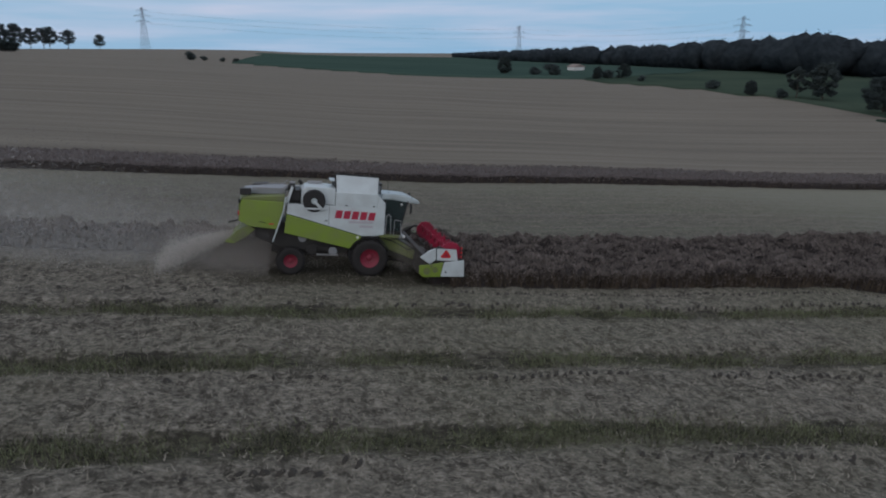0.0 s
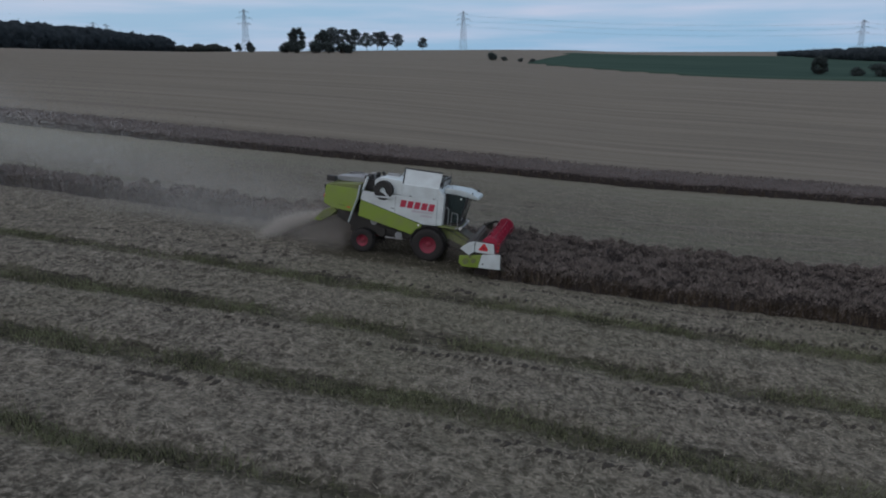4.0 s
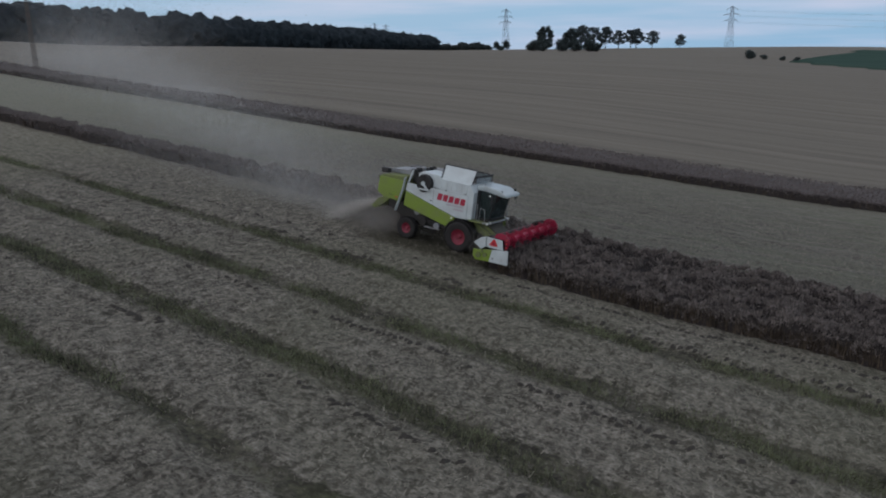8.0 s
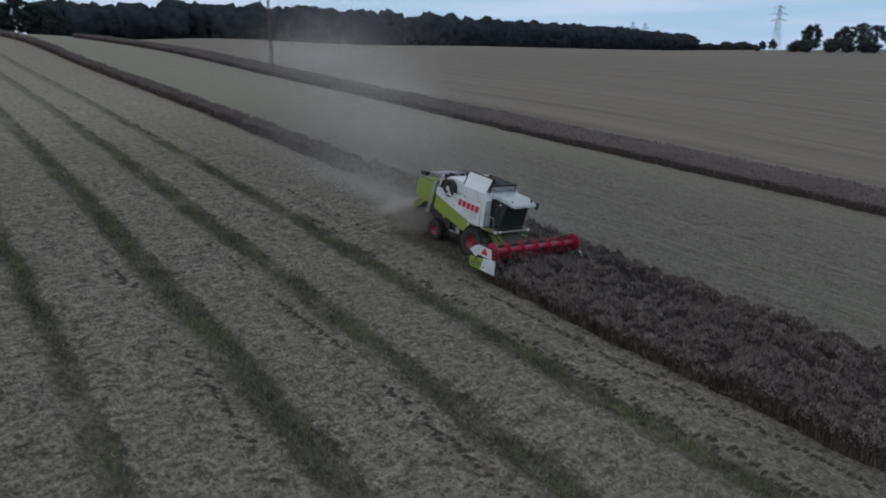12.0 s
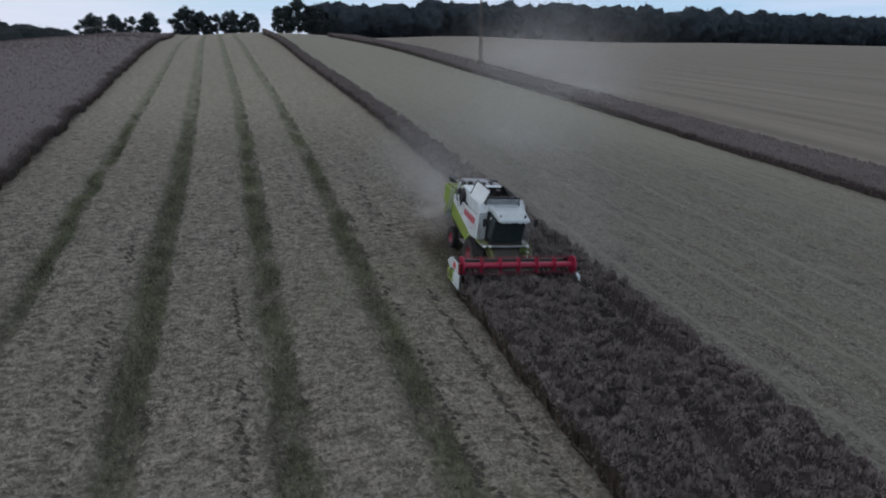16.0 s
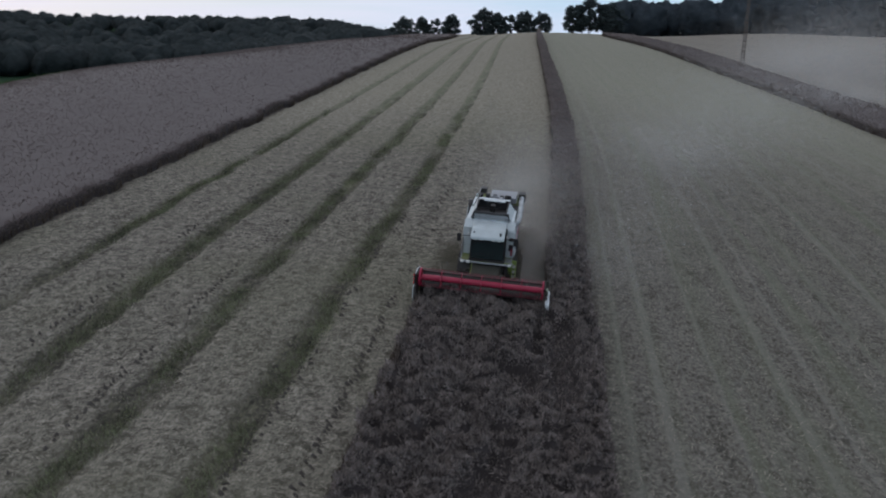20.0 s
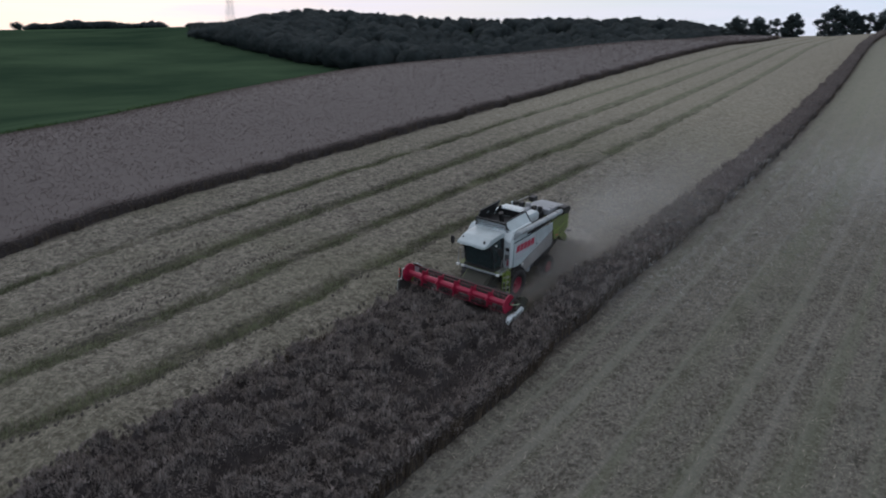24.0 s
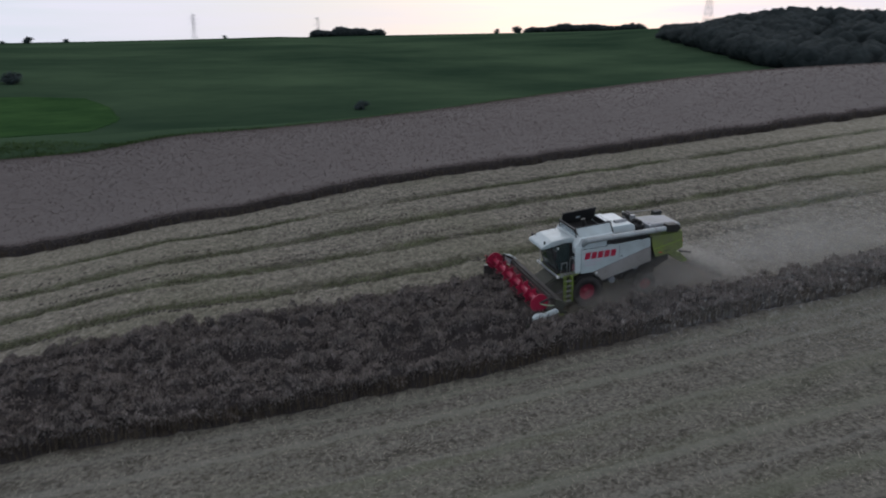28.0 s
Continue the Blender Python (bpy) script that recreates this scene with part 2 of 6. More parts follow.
EDGE_R, CROP_R, CROP_L, STRIP_R, FAR_F, FAR_B, FIELD_END = -29.3, -3.2, 6.0, 3.45, 48.5, 58.0, -57.0


def ground_material():
    m = bpy.data.materials.new("stubble_ground")
    m.use_nodes = True
    nt = m.node_tree
    N = nt.nodes.new
    b = nt.nodes["Principled BSDF"]
    b.inputs["Roughness"].default_value = 0.95
    b.inputs["Specular IOR Level"].default_value = 0.1
    geo = N("ShaderNodeNewGeometry")
    sep = N("ShaderNodeSeparateXYZ")
    nt.links.new(geo.outputs["Position"], sep.inputs["Vector"])

    def noise_of(scale, detail=4.0, rough=0.6, vec=(1, 1, 1), on=None):
        mp = N("ShaderNodeMapping")
        mp.inputs["Scale"].default_value = vec
        n = N("ShaderNodeTexNoise")
        n.inputs["Scale"].default_value, n.inputs["Detail"].default_value, n.inputs["Roughness"].default_value = scale, detail, rough
        link_chain(nt, [(on or geo.outputs["Position"], mp.inputs["Vector"]), (mp.outputs["Vector"], n.inputs["Vector"])])
        return n.outputs["Fac"]

    def math_of(op, a, c, d=None):
        n = N("ShaderNodeMath")
        n.operation = op
        for k, v in enumerate((a, c, d)):
            if v is None:
                continue
            if isinstance(v, (int, float)):
                n.inputs[k].default_value = v
            else:
                nt.links.new(v, n.inputs[k])
        return n.outputs["Value"]

    def mixed(f, a, c):
        n = N("ShaderNodeMix")
        n.data_type = "RGBA"
        for key, v in (("Factor", f), ("A", a), ("B", c)):
            if isinstance(v, tuple):
                n.inputs[key].default_value = (*v, 1)
            elif isinstance(v, (int, float)):
                n.inputs[key].default_value = v
            else:
                nt.links.new(v, n.inputs[key])
        return n.outputs["Result"]

    def ramped(v, stops):
        n = N("ShaderNodeValToRGB")
        cr = n.color_ramp
        while len(cr.elements) < len(stops):
            cr.elements.new(0.5)
        for e, (p, c) in zip(cr.elements, stops):
            e.position, e.color = p, (*c, 1)
        nt.links.new(v, n.inputs["Fac"])
        return n.outputs["Color"]

    fine = noise_of(7.0, 5.0, 0.75, (0.7, 1.3, 1))
    mid = noise_of(0.9, 4.0, 0.6, (0.5, 1.2, 1))
    broad = noise_of(0.06, 3.0, 0.5)
    wob = noise_of(0.35, 4.0, 0.6)
    # straw colour: pale litter, dark pits and painted shade between the tufts, a greener drift
    def stepped(v, lo, hi, top=1.0):
        n = N("ShaderNodeMapRange")
        n.interpolation_type = "SMOOTHSTEP"
        n.inputs["From Min"].default_value, n.inputs["From Max"].default_value, n.inputs["To Max"].default_value = lo, hi, top
        nt.links.new(v, n.inputs["Value"])
        return n.outputs["Result"]
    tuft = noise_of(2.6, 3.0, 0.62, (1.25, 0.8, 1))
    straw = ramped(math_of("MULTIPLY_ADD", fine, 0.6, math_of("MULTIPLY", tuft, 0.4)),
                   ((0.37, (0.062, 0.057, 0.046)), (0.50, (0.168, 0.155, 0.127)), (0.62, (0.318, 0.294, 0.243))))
    # small openings between the tufts: gaps in the straw and their shade, painted dark
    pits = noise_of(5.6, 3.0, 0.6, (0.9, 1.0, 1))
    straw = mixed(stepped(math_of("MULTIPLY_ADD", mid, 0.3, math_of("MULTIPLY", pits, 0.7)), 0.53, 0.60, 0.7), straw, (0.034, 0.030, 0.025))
    # dark dashes paint the shadows of the tufts, which bump alone hardly shows
    dent_shade = math_of("MULTIPLY_ADD", noise_of(2.3, 3.0, 0.68, (1.2, 0.75, 1)), 0.75, math_of("MULTIPLY", fine, 0.25))
    straw = mixed(stepped(dent_shade, 0.535, 0.590, 0.68), straw, (0.038, 0.035, 0.028))
    straw = mixed(math_of("MULTIPLY", stepped(broad, 0.42, 0.66), 0.33), straw, (0.125, 0.126, 0.080))
    # paler with distance: paints how grazing views hide the shade between stalks
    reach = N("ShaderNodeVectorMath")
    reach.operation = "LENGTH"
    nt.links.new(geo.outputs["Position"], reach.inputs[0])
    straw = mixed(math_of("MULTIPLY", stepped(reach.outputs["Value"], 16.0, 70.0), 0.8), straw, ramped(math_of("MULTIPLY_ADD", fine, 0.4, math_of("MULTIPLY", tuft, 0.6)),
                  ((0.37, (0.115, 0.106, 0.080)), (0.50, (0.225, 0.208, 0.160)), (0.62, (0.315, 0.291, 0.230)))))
    # the rows as they swing and draw together towards the crest
    def swing(lo, hi, by):
        n = N("ShaderNodeMapRange")
        n.interpolation_type = "SMOOTHSTEP"
        n.inputs["From Min"].default_value, n.inputs["From Max"].default_value, n.inputs["To Max"].default_value = lo, hi, by
        nt.links.new(sep.outputs["X"], n.inputs["Value"])
        return n.outputs["Result"]
    st, sf = swing(-20, -210, -7.0), swing(-20, -260, -38.0)
    near_row = math_of("ADD", EDGE_R, math_of("DIVIDE", math_of("SUBTRACT", sep.outputs["Y"], EDGE_R), math_of("MULTIPLY_ADD", st, 1 / (STRIP_R - EDGE_R), 1.0)))
    past_strip = math_of("SUBTRACT", sep.outputs["Y"], math_of("ADD", st, STRIP_R))
    far_row = math_of("ADD", STRIP_R, math_of("DIVIDE", past_strip, math_of("MULTIPLY_ADD", math_of("SUBTRACT", sf, st), 1 / (FAR_F - STRIP_R), 1.0)))
    over = math_of("GREATER_THAN", past_strip, 0.0)
    row = math_of("ADD", math_of("MULTIPLY", over, far_row), math_of("MULTIPLY", math_of("SUBTRACT", 1.0, over), near_row))
    lane = N("ShaderNodeCombineXYZ")
    nt.links.new(sep.outputs["X"], lane.inputs["X"])
    nt.links.new(row, lane.inputs["Y"])
    ragged = math_of("ADD", math_of("MULTIPLY_ADD", wob, 0.9, -0.45), math_of("MULTIPLY_ADD", noise_of(1.9, 3.0, 0.65), 1.0, -0.5))
    y = math_of("ADD", row, math_of("MULTIPLY", ragged, math_of("MULTIPLY_ADD", stepped(reach.outputs["Value"], 25.0, 110.0), -0.65, 1.0)))
    # weedy strips between the swaths
    masks, kerbs = [], []
    for yc, hw in STRIPS:
        d = math_of("SUBTRACT", y, yc)
        masks.append(math_of("MINIMUM", stepped(d, hw + 0.14, hw - 0.08), stepped(d, -hw - 0.5, -hw + 0.3)))
        kerbs.append(math_of("MULTIPLY", stepped(d, hw + 0.12, hw - 0.02), stepped(d, hw - 0.75, hw - 0.05)))
    strip = masks[0]
    swath_shade = kerbs[0]
    for k in kerbs[1:]:
        swath_shade = math_of("MAXIMUM", swath_shade, k)
    for k in masks[1:]:
        strip = math_of("MAXIMUM", strip, k)
    weedy = ramped(math_of("MULTIPLY_ADD", noise_of(4.5, 4.0, 0.7, (0.6, 1, 1)), 0.65, math_of("MULTIPLY", noise_of(0.4, 2.0, 0.5, (0.5, 1, 1)), 0.35)),
                   ((0.38, (0.022, 0.020, 0.016)), (0.49, (0.066, 0.063, 0.046)), (0.60, (0.135, 0.134, 0.088))))
    weedy = mixed(stepped(noise_of(0.22, 3.0, 0.6, (0.6, 1, 1)), 0.56, 0.70, 0.55), weedy, (0.062, 0.082, 0.024))
    # strips are painted paler with distance too, as at a grazing view
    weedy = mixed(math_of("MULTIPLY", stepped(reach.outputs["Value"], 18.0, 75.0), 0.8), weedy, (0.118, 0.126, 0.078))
    # dark line painted along the strip's edge for the shade under the swath
    weedy = mixed(math_of("MULTIPLY", swath_shade, stepped(noise_of(0.9, 4.0, 0.7, (0.35, 1.0, 1)), 0.40, 0.60, 0.75)), weedy, (0.026, 0.023, 0.019))
    patchy = math_of("MULTIPLY_ADD", stepped(noise_of(0.8, 4.0, 0.7, (0.5, 1.2, 1)), 0.36, 0.60), 0.50, 0.44)
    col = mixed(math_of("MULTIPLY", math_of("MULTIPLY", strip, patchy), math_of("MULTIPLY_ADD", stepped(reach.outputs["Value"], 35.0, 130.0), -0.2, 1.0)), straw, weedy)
    # the older stubble beyond the standing strip: wheel lines along the rows, greener drifts
    speck = ramped(math_of("MULTIPLY_ADD", noise_of(5.5, 3.0, 0.6, (0.9, 1.1, 1)), 0.65, math_of("MULTIPLY", mid, 0.35)),
                   ((0.40, (0.040, 0.037, 0.031)), (0.49, (0.120, 0.114, 0.096)), (0.60, (0.19, 0.178, 0.152))))
    old = mixed(0.35, speck, straw)
    old = mixed(math_of("MULTIPLY", stepped(noise_of(0.55, 3.0, 0.6, (0.03, 1, 1), lane.outputs["Vector"]), 0.45, 0.66), 0.55), old, (0.122, 0.132, 0.088))
    old = mixed(math_of("MULTIPLY", stepped(noise_of(1.1, 2.0, 0.5, (0.0012, 1, 1), lane.outputs["Vector"]), 0.53, 0.66), 0.5), old, (0.205, 0.196, 0.170))
    # older stubble gets the same painted brightening with distance
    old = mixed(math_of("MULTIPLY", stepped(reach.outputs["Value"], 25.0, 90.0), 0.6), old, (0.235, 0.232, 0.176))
    past = N("ShaderNodeMapRange")
    past.inputs["From Min"].default_value, past.inputs["From Max"].default_value = CROP_L - 0.5, CROP_L + 1.0
    nt.links.new(y, past.inputs["Value"])
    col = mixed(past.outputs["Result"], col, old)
    # under the standing crop: dark litter
    def band(lo, hi, soft=0.4):
        n1, n2 = N("ShaderNodeMapRange"), N("ShaderNodeMapRange")
        n1.inputs["From Min"].default_value, n1.inputs["From Max"].default_value = lo - soft, lo + soft
        n2.inputs["From Min"].default_value, n2.inputs["From Max"].default_value = hi + soft, hi - soft
        for n in (n1, n2):
            nt.links.new(y, n.inputs["Value"])
        return math_of("MINIMUM", n1.outputs["Result"], n2.outputs["Result"])
    ahead = N("ShaderNodeMapRange")
    ahead.inputs["From Min"].default_value, ahead.inputs["From Max"].default_value = 3.0, 4.5
    nt.links.new(sep.outputs["X"], ahead.inputs["Value"])
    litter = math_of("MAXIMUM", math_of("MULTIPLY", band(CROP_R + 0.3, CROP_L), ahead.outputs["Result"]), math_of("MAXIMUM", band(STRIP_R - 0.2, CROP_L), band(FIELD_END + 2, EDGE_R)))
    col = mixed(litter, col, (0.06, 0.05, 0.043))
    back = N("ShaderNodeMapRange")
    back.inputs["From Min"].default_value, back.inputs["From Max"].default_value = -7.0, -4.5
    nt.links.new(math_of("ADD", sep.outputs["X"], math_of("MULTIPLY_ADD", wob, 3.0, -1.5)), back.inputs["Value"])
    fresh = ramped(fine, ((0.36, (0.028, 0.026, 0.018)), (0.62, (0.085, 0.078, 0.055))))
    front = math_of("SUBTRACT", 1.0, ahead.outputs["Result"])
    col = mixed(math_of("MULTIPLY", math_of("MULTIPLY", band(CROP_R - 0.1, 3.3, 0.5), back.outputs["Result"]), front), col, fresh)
    # the big harvested field beyond: brown, streaked along the rows
    streak = noise_of(0.5, 6.0, 0.7, (0.015, 0.6, 1), lane.outputs["Vector"])
    brown = ramped(math_of("MULTIPLY_ADD", streak, 0.6, math_of("MULTIPLY", fine, 0.4)), ((0.36, (0.114, 0.102, 0.083)), (0.62, (0.218, 0.197, 0.160))))
    far = N("ShaderNodeMapRange")
    far.inputs["From Min"].default_value, far.inputs["From Max"].default_value = FAR_B - 4, FAR_B + 4
    nt.links.new(y, far.inputs["Value"])
    col = mixed(far.outputs["Result"], col, brown)
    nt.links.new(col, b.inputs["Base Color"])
    bp = N("ShaderNodeBump")
    bp.inputs["Strength"].default_value, bp.inputs["Distance"].default_value = 1.0, 0.20
    link_chain(nt, [(math_of("MULTIPLY_ADD", fine, 0.4, math_of("MULTIPLY", tuft, 0.9)), bp.inputs["Height"]), (bp.outputs["Normal"], b.inputs["Normal"])])
    return m


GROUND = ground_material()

# ---------- the lie of the land ----------
def smooth(a, b, v):
    t = np.clip((v - a) / (b - a), 0, 1)
    return t * t * (3 - 2 * t)


def knots(v, ks):
    """A smooth curve through a few knots (cubic, slopes by the neighbours)."""
    xs, zs = np.array([k[0] for k in ks], float), np.array([k[1] for k in ks], float)
    d = np.gradient(zs, xs)
    v = np.clip(np.asarray(v, float), xs[0], xs[-1])
    i = np.clip(np.searchsorted(xs, v) - 1, 0, len(xs) - 2)
    hgap = xs[i + 1] - xs[i]
    t = (v - xs[i]) / hgap
    return ((1 + 2 * t) * (1 - t) ** 2 * zs[i] + t * (1 - t) ** 2 * hgap * d[i] + t * t * (3 - 2 * t) * zs[i + 1] + t * t * (t - 1) * hgap * d[i + 1])


ALONG = ((-4000, 6), (-900, 9), (-420, 14), (-300, 15.2), (-195, 14.7), (-150, 13.0), (-110, 9.2), (-60, 4.95), (-12, 0.98), (0, 0), (12, -0.98), (35, -2.1), (70, -4.1), (130, -6), (260, -7), (900, -8), (4000, -8))
ACROSS = ((-4000, 20), (-1500, 25), (-1000, 26), (-700, 15), (-450, 0), (-300, -9), (-220, -11.5), (-150, -7), (-100, -1.6), (-72, 3.0), (-57, 3.95), (-29, 1.75), (-18, 0.92), (-12, 0.62), (-6, 0.40), (0, 0), (6, -0.45), (20, -1.5), (47, -3.3), (100, -3.2), (200, 0.4), (400, 2.5), (850, 3.6), (1500, 4.5), (4000, 3))


def land(x, y):
    x, y = np.asarray(x, float), np.asarray(y, float)
    w = 1 - 0.5 * smooth(80, 420, y) - 0.85 * smooth(90, 330, -y)
    ridge = 2.2 * smooth(60, 120, -x) * smooth(25, 65, -y)
    ridge = ridge + smooth(100, 190, -x) * smooth(700, 420, -x) * knots(-y, ((-60, 0), (0, 0), (10, 0.5), (28, 2.4), (46, 2.9), (67, 4.2), (100, 5.2), (180, 3), (300, 0), (400, 0)))
    # a shallow dip ahead of the machine
    ridge = ridge + smooth(2, 24, x) * smooth(160, 80, x) * knots(-y, ((-60, 0), (2, 0), (8, 0.1), (13, 0.35), (18, 0.7), (24, 1.0), (29, 1.25), (40, 1.0), (56, 0), (200, 0)))
    ridge = ridge + 1.3 * smooth(22, 36, x) * smooth(160, 80, x) * smooth(6, -5, y) * smooth(-75, -55, y)
    # the crest of the far stubble, a sag beside it, and the tilt of the green hill across the valley
    ridge = ridge - 4.6 * np.exp(-((x + 285) / 75) ** 2 - ((y - 78) / 55) ** 2) - 1.0 * np.exp(-((x + 215) / 40) ** 2 - ((y - 8) / 40) ** 2) - 1.0 * np.exp(-((x + 215) / 40) ** 2 - ((y + 42) / 28) ** 2)
    ridge = ridge + 2.5 * np.exp(-((x + 175) / 50) ** 2 - ((y - 240) / 55) ** 2) + 0.021 * (np.clip(x, -700, 600) + 200) * smooth(450, 900, -y)
    hill = 32 * np.exp(-((x + 720) ** 2 + (y + 540) ** 2) / (2 * 205.0 ** 2))
    return knots(x, ALONG) * w + knots(y, ACROSS) - ridge + hill + 22 * np.exp(-((x + 800) ** 2 + (y + 250) ** 2) / (2 * 150.0 ** 2)) - 0.9 * np.exp(-((x + 45) / 45) ** 2 - ((y - 48) / 20) ** 2)


def sway(x):
    """How far the standing strip and the far strip swing across on their way to the crest."""
    x = np.asarray(x, float)
    return -7.0 * smooth(20, 210, -x), -38.0 * smooth(20, 260, -x)


def bend(x, y):
    """Where a row, named by its y beside the machine, runs at x: the rows draw together towards the crest."""
    st, sf = sway(x)
    y = np.asarray(y, float)
    low = np.maximum((y - EDGE_R) / (STRIP_R - EDGE_R), 0) * st
    return y + np.where(y < STRIP_R, low, st + (sf - st) * np.minimum((y - STRIP_R) / (FAR_F - STRIP_R), 1))


def lattice_noise(x, y, seed=0):
    """Value noise, -1 to 1."""
    xi, yi = np.floor(x).astype(np.int64), np.floor(y).astype(np.int64)
    fx, fy = x - xi, y - yi
    fx, fy = fx * fx * (3 - 2 * fx), fy * fy * (3 - 2 * fy)

    def hashed(a, b):
        h = (a * 374761393 + b * 668265263 + seed * 974634777) & 0xFFFFFFFF
        h = ((h ^ (h >> 13)) * 1274126177) & 0xFFFFFFFF
        return ((h ^ (h >> 16)) & 0xFFFF) / 32767.5 - 1
    return (hashed(xi, yi) * (1 - fx) + hashed(xi + 1, yi) * fx) * (1 - fy) + (hashed(xi, yi + 1) * (1 - fx) + hashed(xi + 1, yi + 1) * fx) * fy


def rows_of(dense_lo, dense_hi, step, far):
    mid = np.arange(dense_lo, dense_hi + step / 2, step)
    out, s = [], step
    v = dense_hi
    while v < far:
        s *= 1.09
        v += s
        out.append(v)
    out2, s, v = [], step, dense_lo
    while v > -far:
        s *= 1.09
        v -= s
        out2.append(v)
    return np.array(out2[::-1] + list(mid) + out)


def mesh_from(name, verts, faces, material=None, smooth_shade=False):
    """verts (n,3) and faces (m,3 or 4) as arrays."""
    me = bpy.data.meshes.new(name)
    verts, faces = np.asarray(verts, np.float32), np.asarray(faces, np.int32)
    k = faces.shape[1]
    me.vertices.add(len(verts))
    me.vertices.foreach_set("co", verts.ravel())
    me.loops.add(faces.size)
    me.loops.foreach_set("vertex_index", faces.ravel())
    me.polygons.add(len(faces))
    me.polygons.foreach_set("loop_start", np.arange(0, faces.size, k, dtype=np.int32))
    me.polygons.foreach_set("loop_total", np.full(len(faces), k, np.int32))
    if smooth_shade:
        me.polygons.foreach_set("use_smooth", np.ones(len(faces), bool))
    me.update(calc_edges=True)
    me.validate()
    if material:
        me.materials.append(material)
    return me


def grid_faces(nx, ny):
    i, j = np.meshgrid(np.arange(nx - 1), np.arange(ny - 1), indexing="ij")
    a = (i * ny + j).ravel()
    return np.stack([a, a + ny, a + ny + 1, a + 1], 1)


def strip_mask(y):
    m = np.zeros_like(y)
    for yc, hw in STRIPS:
        m = np.maximum(m, smooth(hw + 0.4, hw - 0.3, np.abs(y - yc)))
    return m


def rough_ground(x, y):
    """The small relief of the harvested field near the machine: swaths between the strips, ruts, straw and lumps of
    soil.
    """
    near = smooth(95, 45, np.abs(x)) * smooth(70, 40, np.abs(y))
    weedy = strip_mask(y + 0.35 * lattice_noise(x * 0.3, y * 0.3, 5))
    z = 0.07 * lattice_noise(x * 2.2, y * 1.6, 1) + 0.035 * lattice_noise(x * 4.0, y * 3.4, 2) + 0.05 * lattice_noise(x * 0.5, y * 0.9, 3)
    z += weedy * 0.05 * lattice_noise(x * 2.5, y * 3.0, 4)
    z += 0.15 * (1 - weedy) * smooth(-4.4, -5.4, y) * smooth(EDGE_R, EDGE_R + 1.2, y)
    clear = smooth(7.5, 9.5, np.hypot(x + 1.8, y * 1.9))
    return z * near * (0.35 + 0.65 * clear)


gx, gy = rows_of(-38, 44, 0.29, 3900), rows_of(-33, 36, 0.29, 3900)
X, Y = np.meshgrid(gx, gy, indexing="ij")
Z = land(X, Y) + rough_ground(X, Y)
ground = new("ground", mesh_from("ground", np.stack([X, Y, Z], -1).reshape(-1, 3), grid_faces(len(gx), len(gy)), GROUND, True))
tagged(ground, "harvested rapeseed field with pale straw swaths and weedy strips", "field", kind="structure")


def drape(name, poly, lift, material, step, label, category="field"):
    """A raised sheet of crop over the land, within a polygon of the plan."""
    P = np.array(poly, float)
    x0, y0, x1, y1 = *P.min(0), *P.max(0)
    nx, ny = max(3, int((x1 - x0) / step)), max(3, int((y1 - y0) / step))
    X, Y = np.meshgrid(np.linspace(x0, x1, nx), np.linspace(y0, y1, ny), indexing="ij")
    inside = np.zeros(X.shape, bool)
    for (ax, ay), (bx, by) in zip(P, np.roll(P, -1, 0)):
        cross = (ay > Y) != (by > Y)
        inside ^= cross & (X < (bx - ax) * (Y - ay) / (by - ay + 1e-12) + ax)
    Z = land(X, Y) + lift
    f = grid_faces(nx, ny)
    f = f[inside.ravel()[f].sum(1) >= 3]
    v = np.stack([X, Y, Z], -1).reshape(-1, 3)
    # a skirt from its rim down into the soil
    e = np.concatenate([f[:, (k, (k + 1) % 4)] for k in range(4)])
    _, first, times = np.unique(np.sort(e, 1), axis=0, return_index=True, return_counts=True)
    rim = e[first[times == 1]]
    f = np.concatenate([f, np.stack([rim[:, 1], rim[:, 0], rim[:, 0] + len(v), rim[:, 1] + len(v)], 1)])
    ob = new(name, mesh_from(name, np.concatenate([v, v - (0, 0, lift + 1.0)]), f, material, True))
    return tagged(ob, label, category, kind="structure")

# ---------- mesh helpers ----------
def part(name, bm, material, parent=None, label=""):
    """Links a bmesh as one mesh object under a thing or a part."""
    me = bpy.data.meshes.new(name)
    bmesh.ops.recalc_face_normals(bm, faces=bm.faces)
    bm.to_mesh(me)
    bm.free()
    me.materials.append(material)
    ob = new(name, me)
    if parent:
        ob.parent = parent
    if label:
        ob["label"] = label
    return ob


def shade(ob):
    for p in ob.data.polygons:
        p.use_smooth = True
    return ob


def box(x0, x1, y0, y1, z0, z1, bevel=0.02):
    bm = bmesh.new()
    bmesh.ops.create_cube(bm, size=1.0, matrix=Matrix.Translation(((x0 + x1) / 2, (y0 + y1) / 2, (z0 + z1) / 2)) @ Matrix.Diagonal((x1 - x0, y1 - y0, z1 - z0, 1)))
    if bevel:
        bmesh.ops.bevel(bm, geom=bm.edges[:], offset=bevel, segments=2, affect="EDGES", profile=0.6)
    return bm


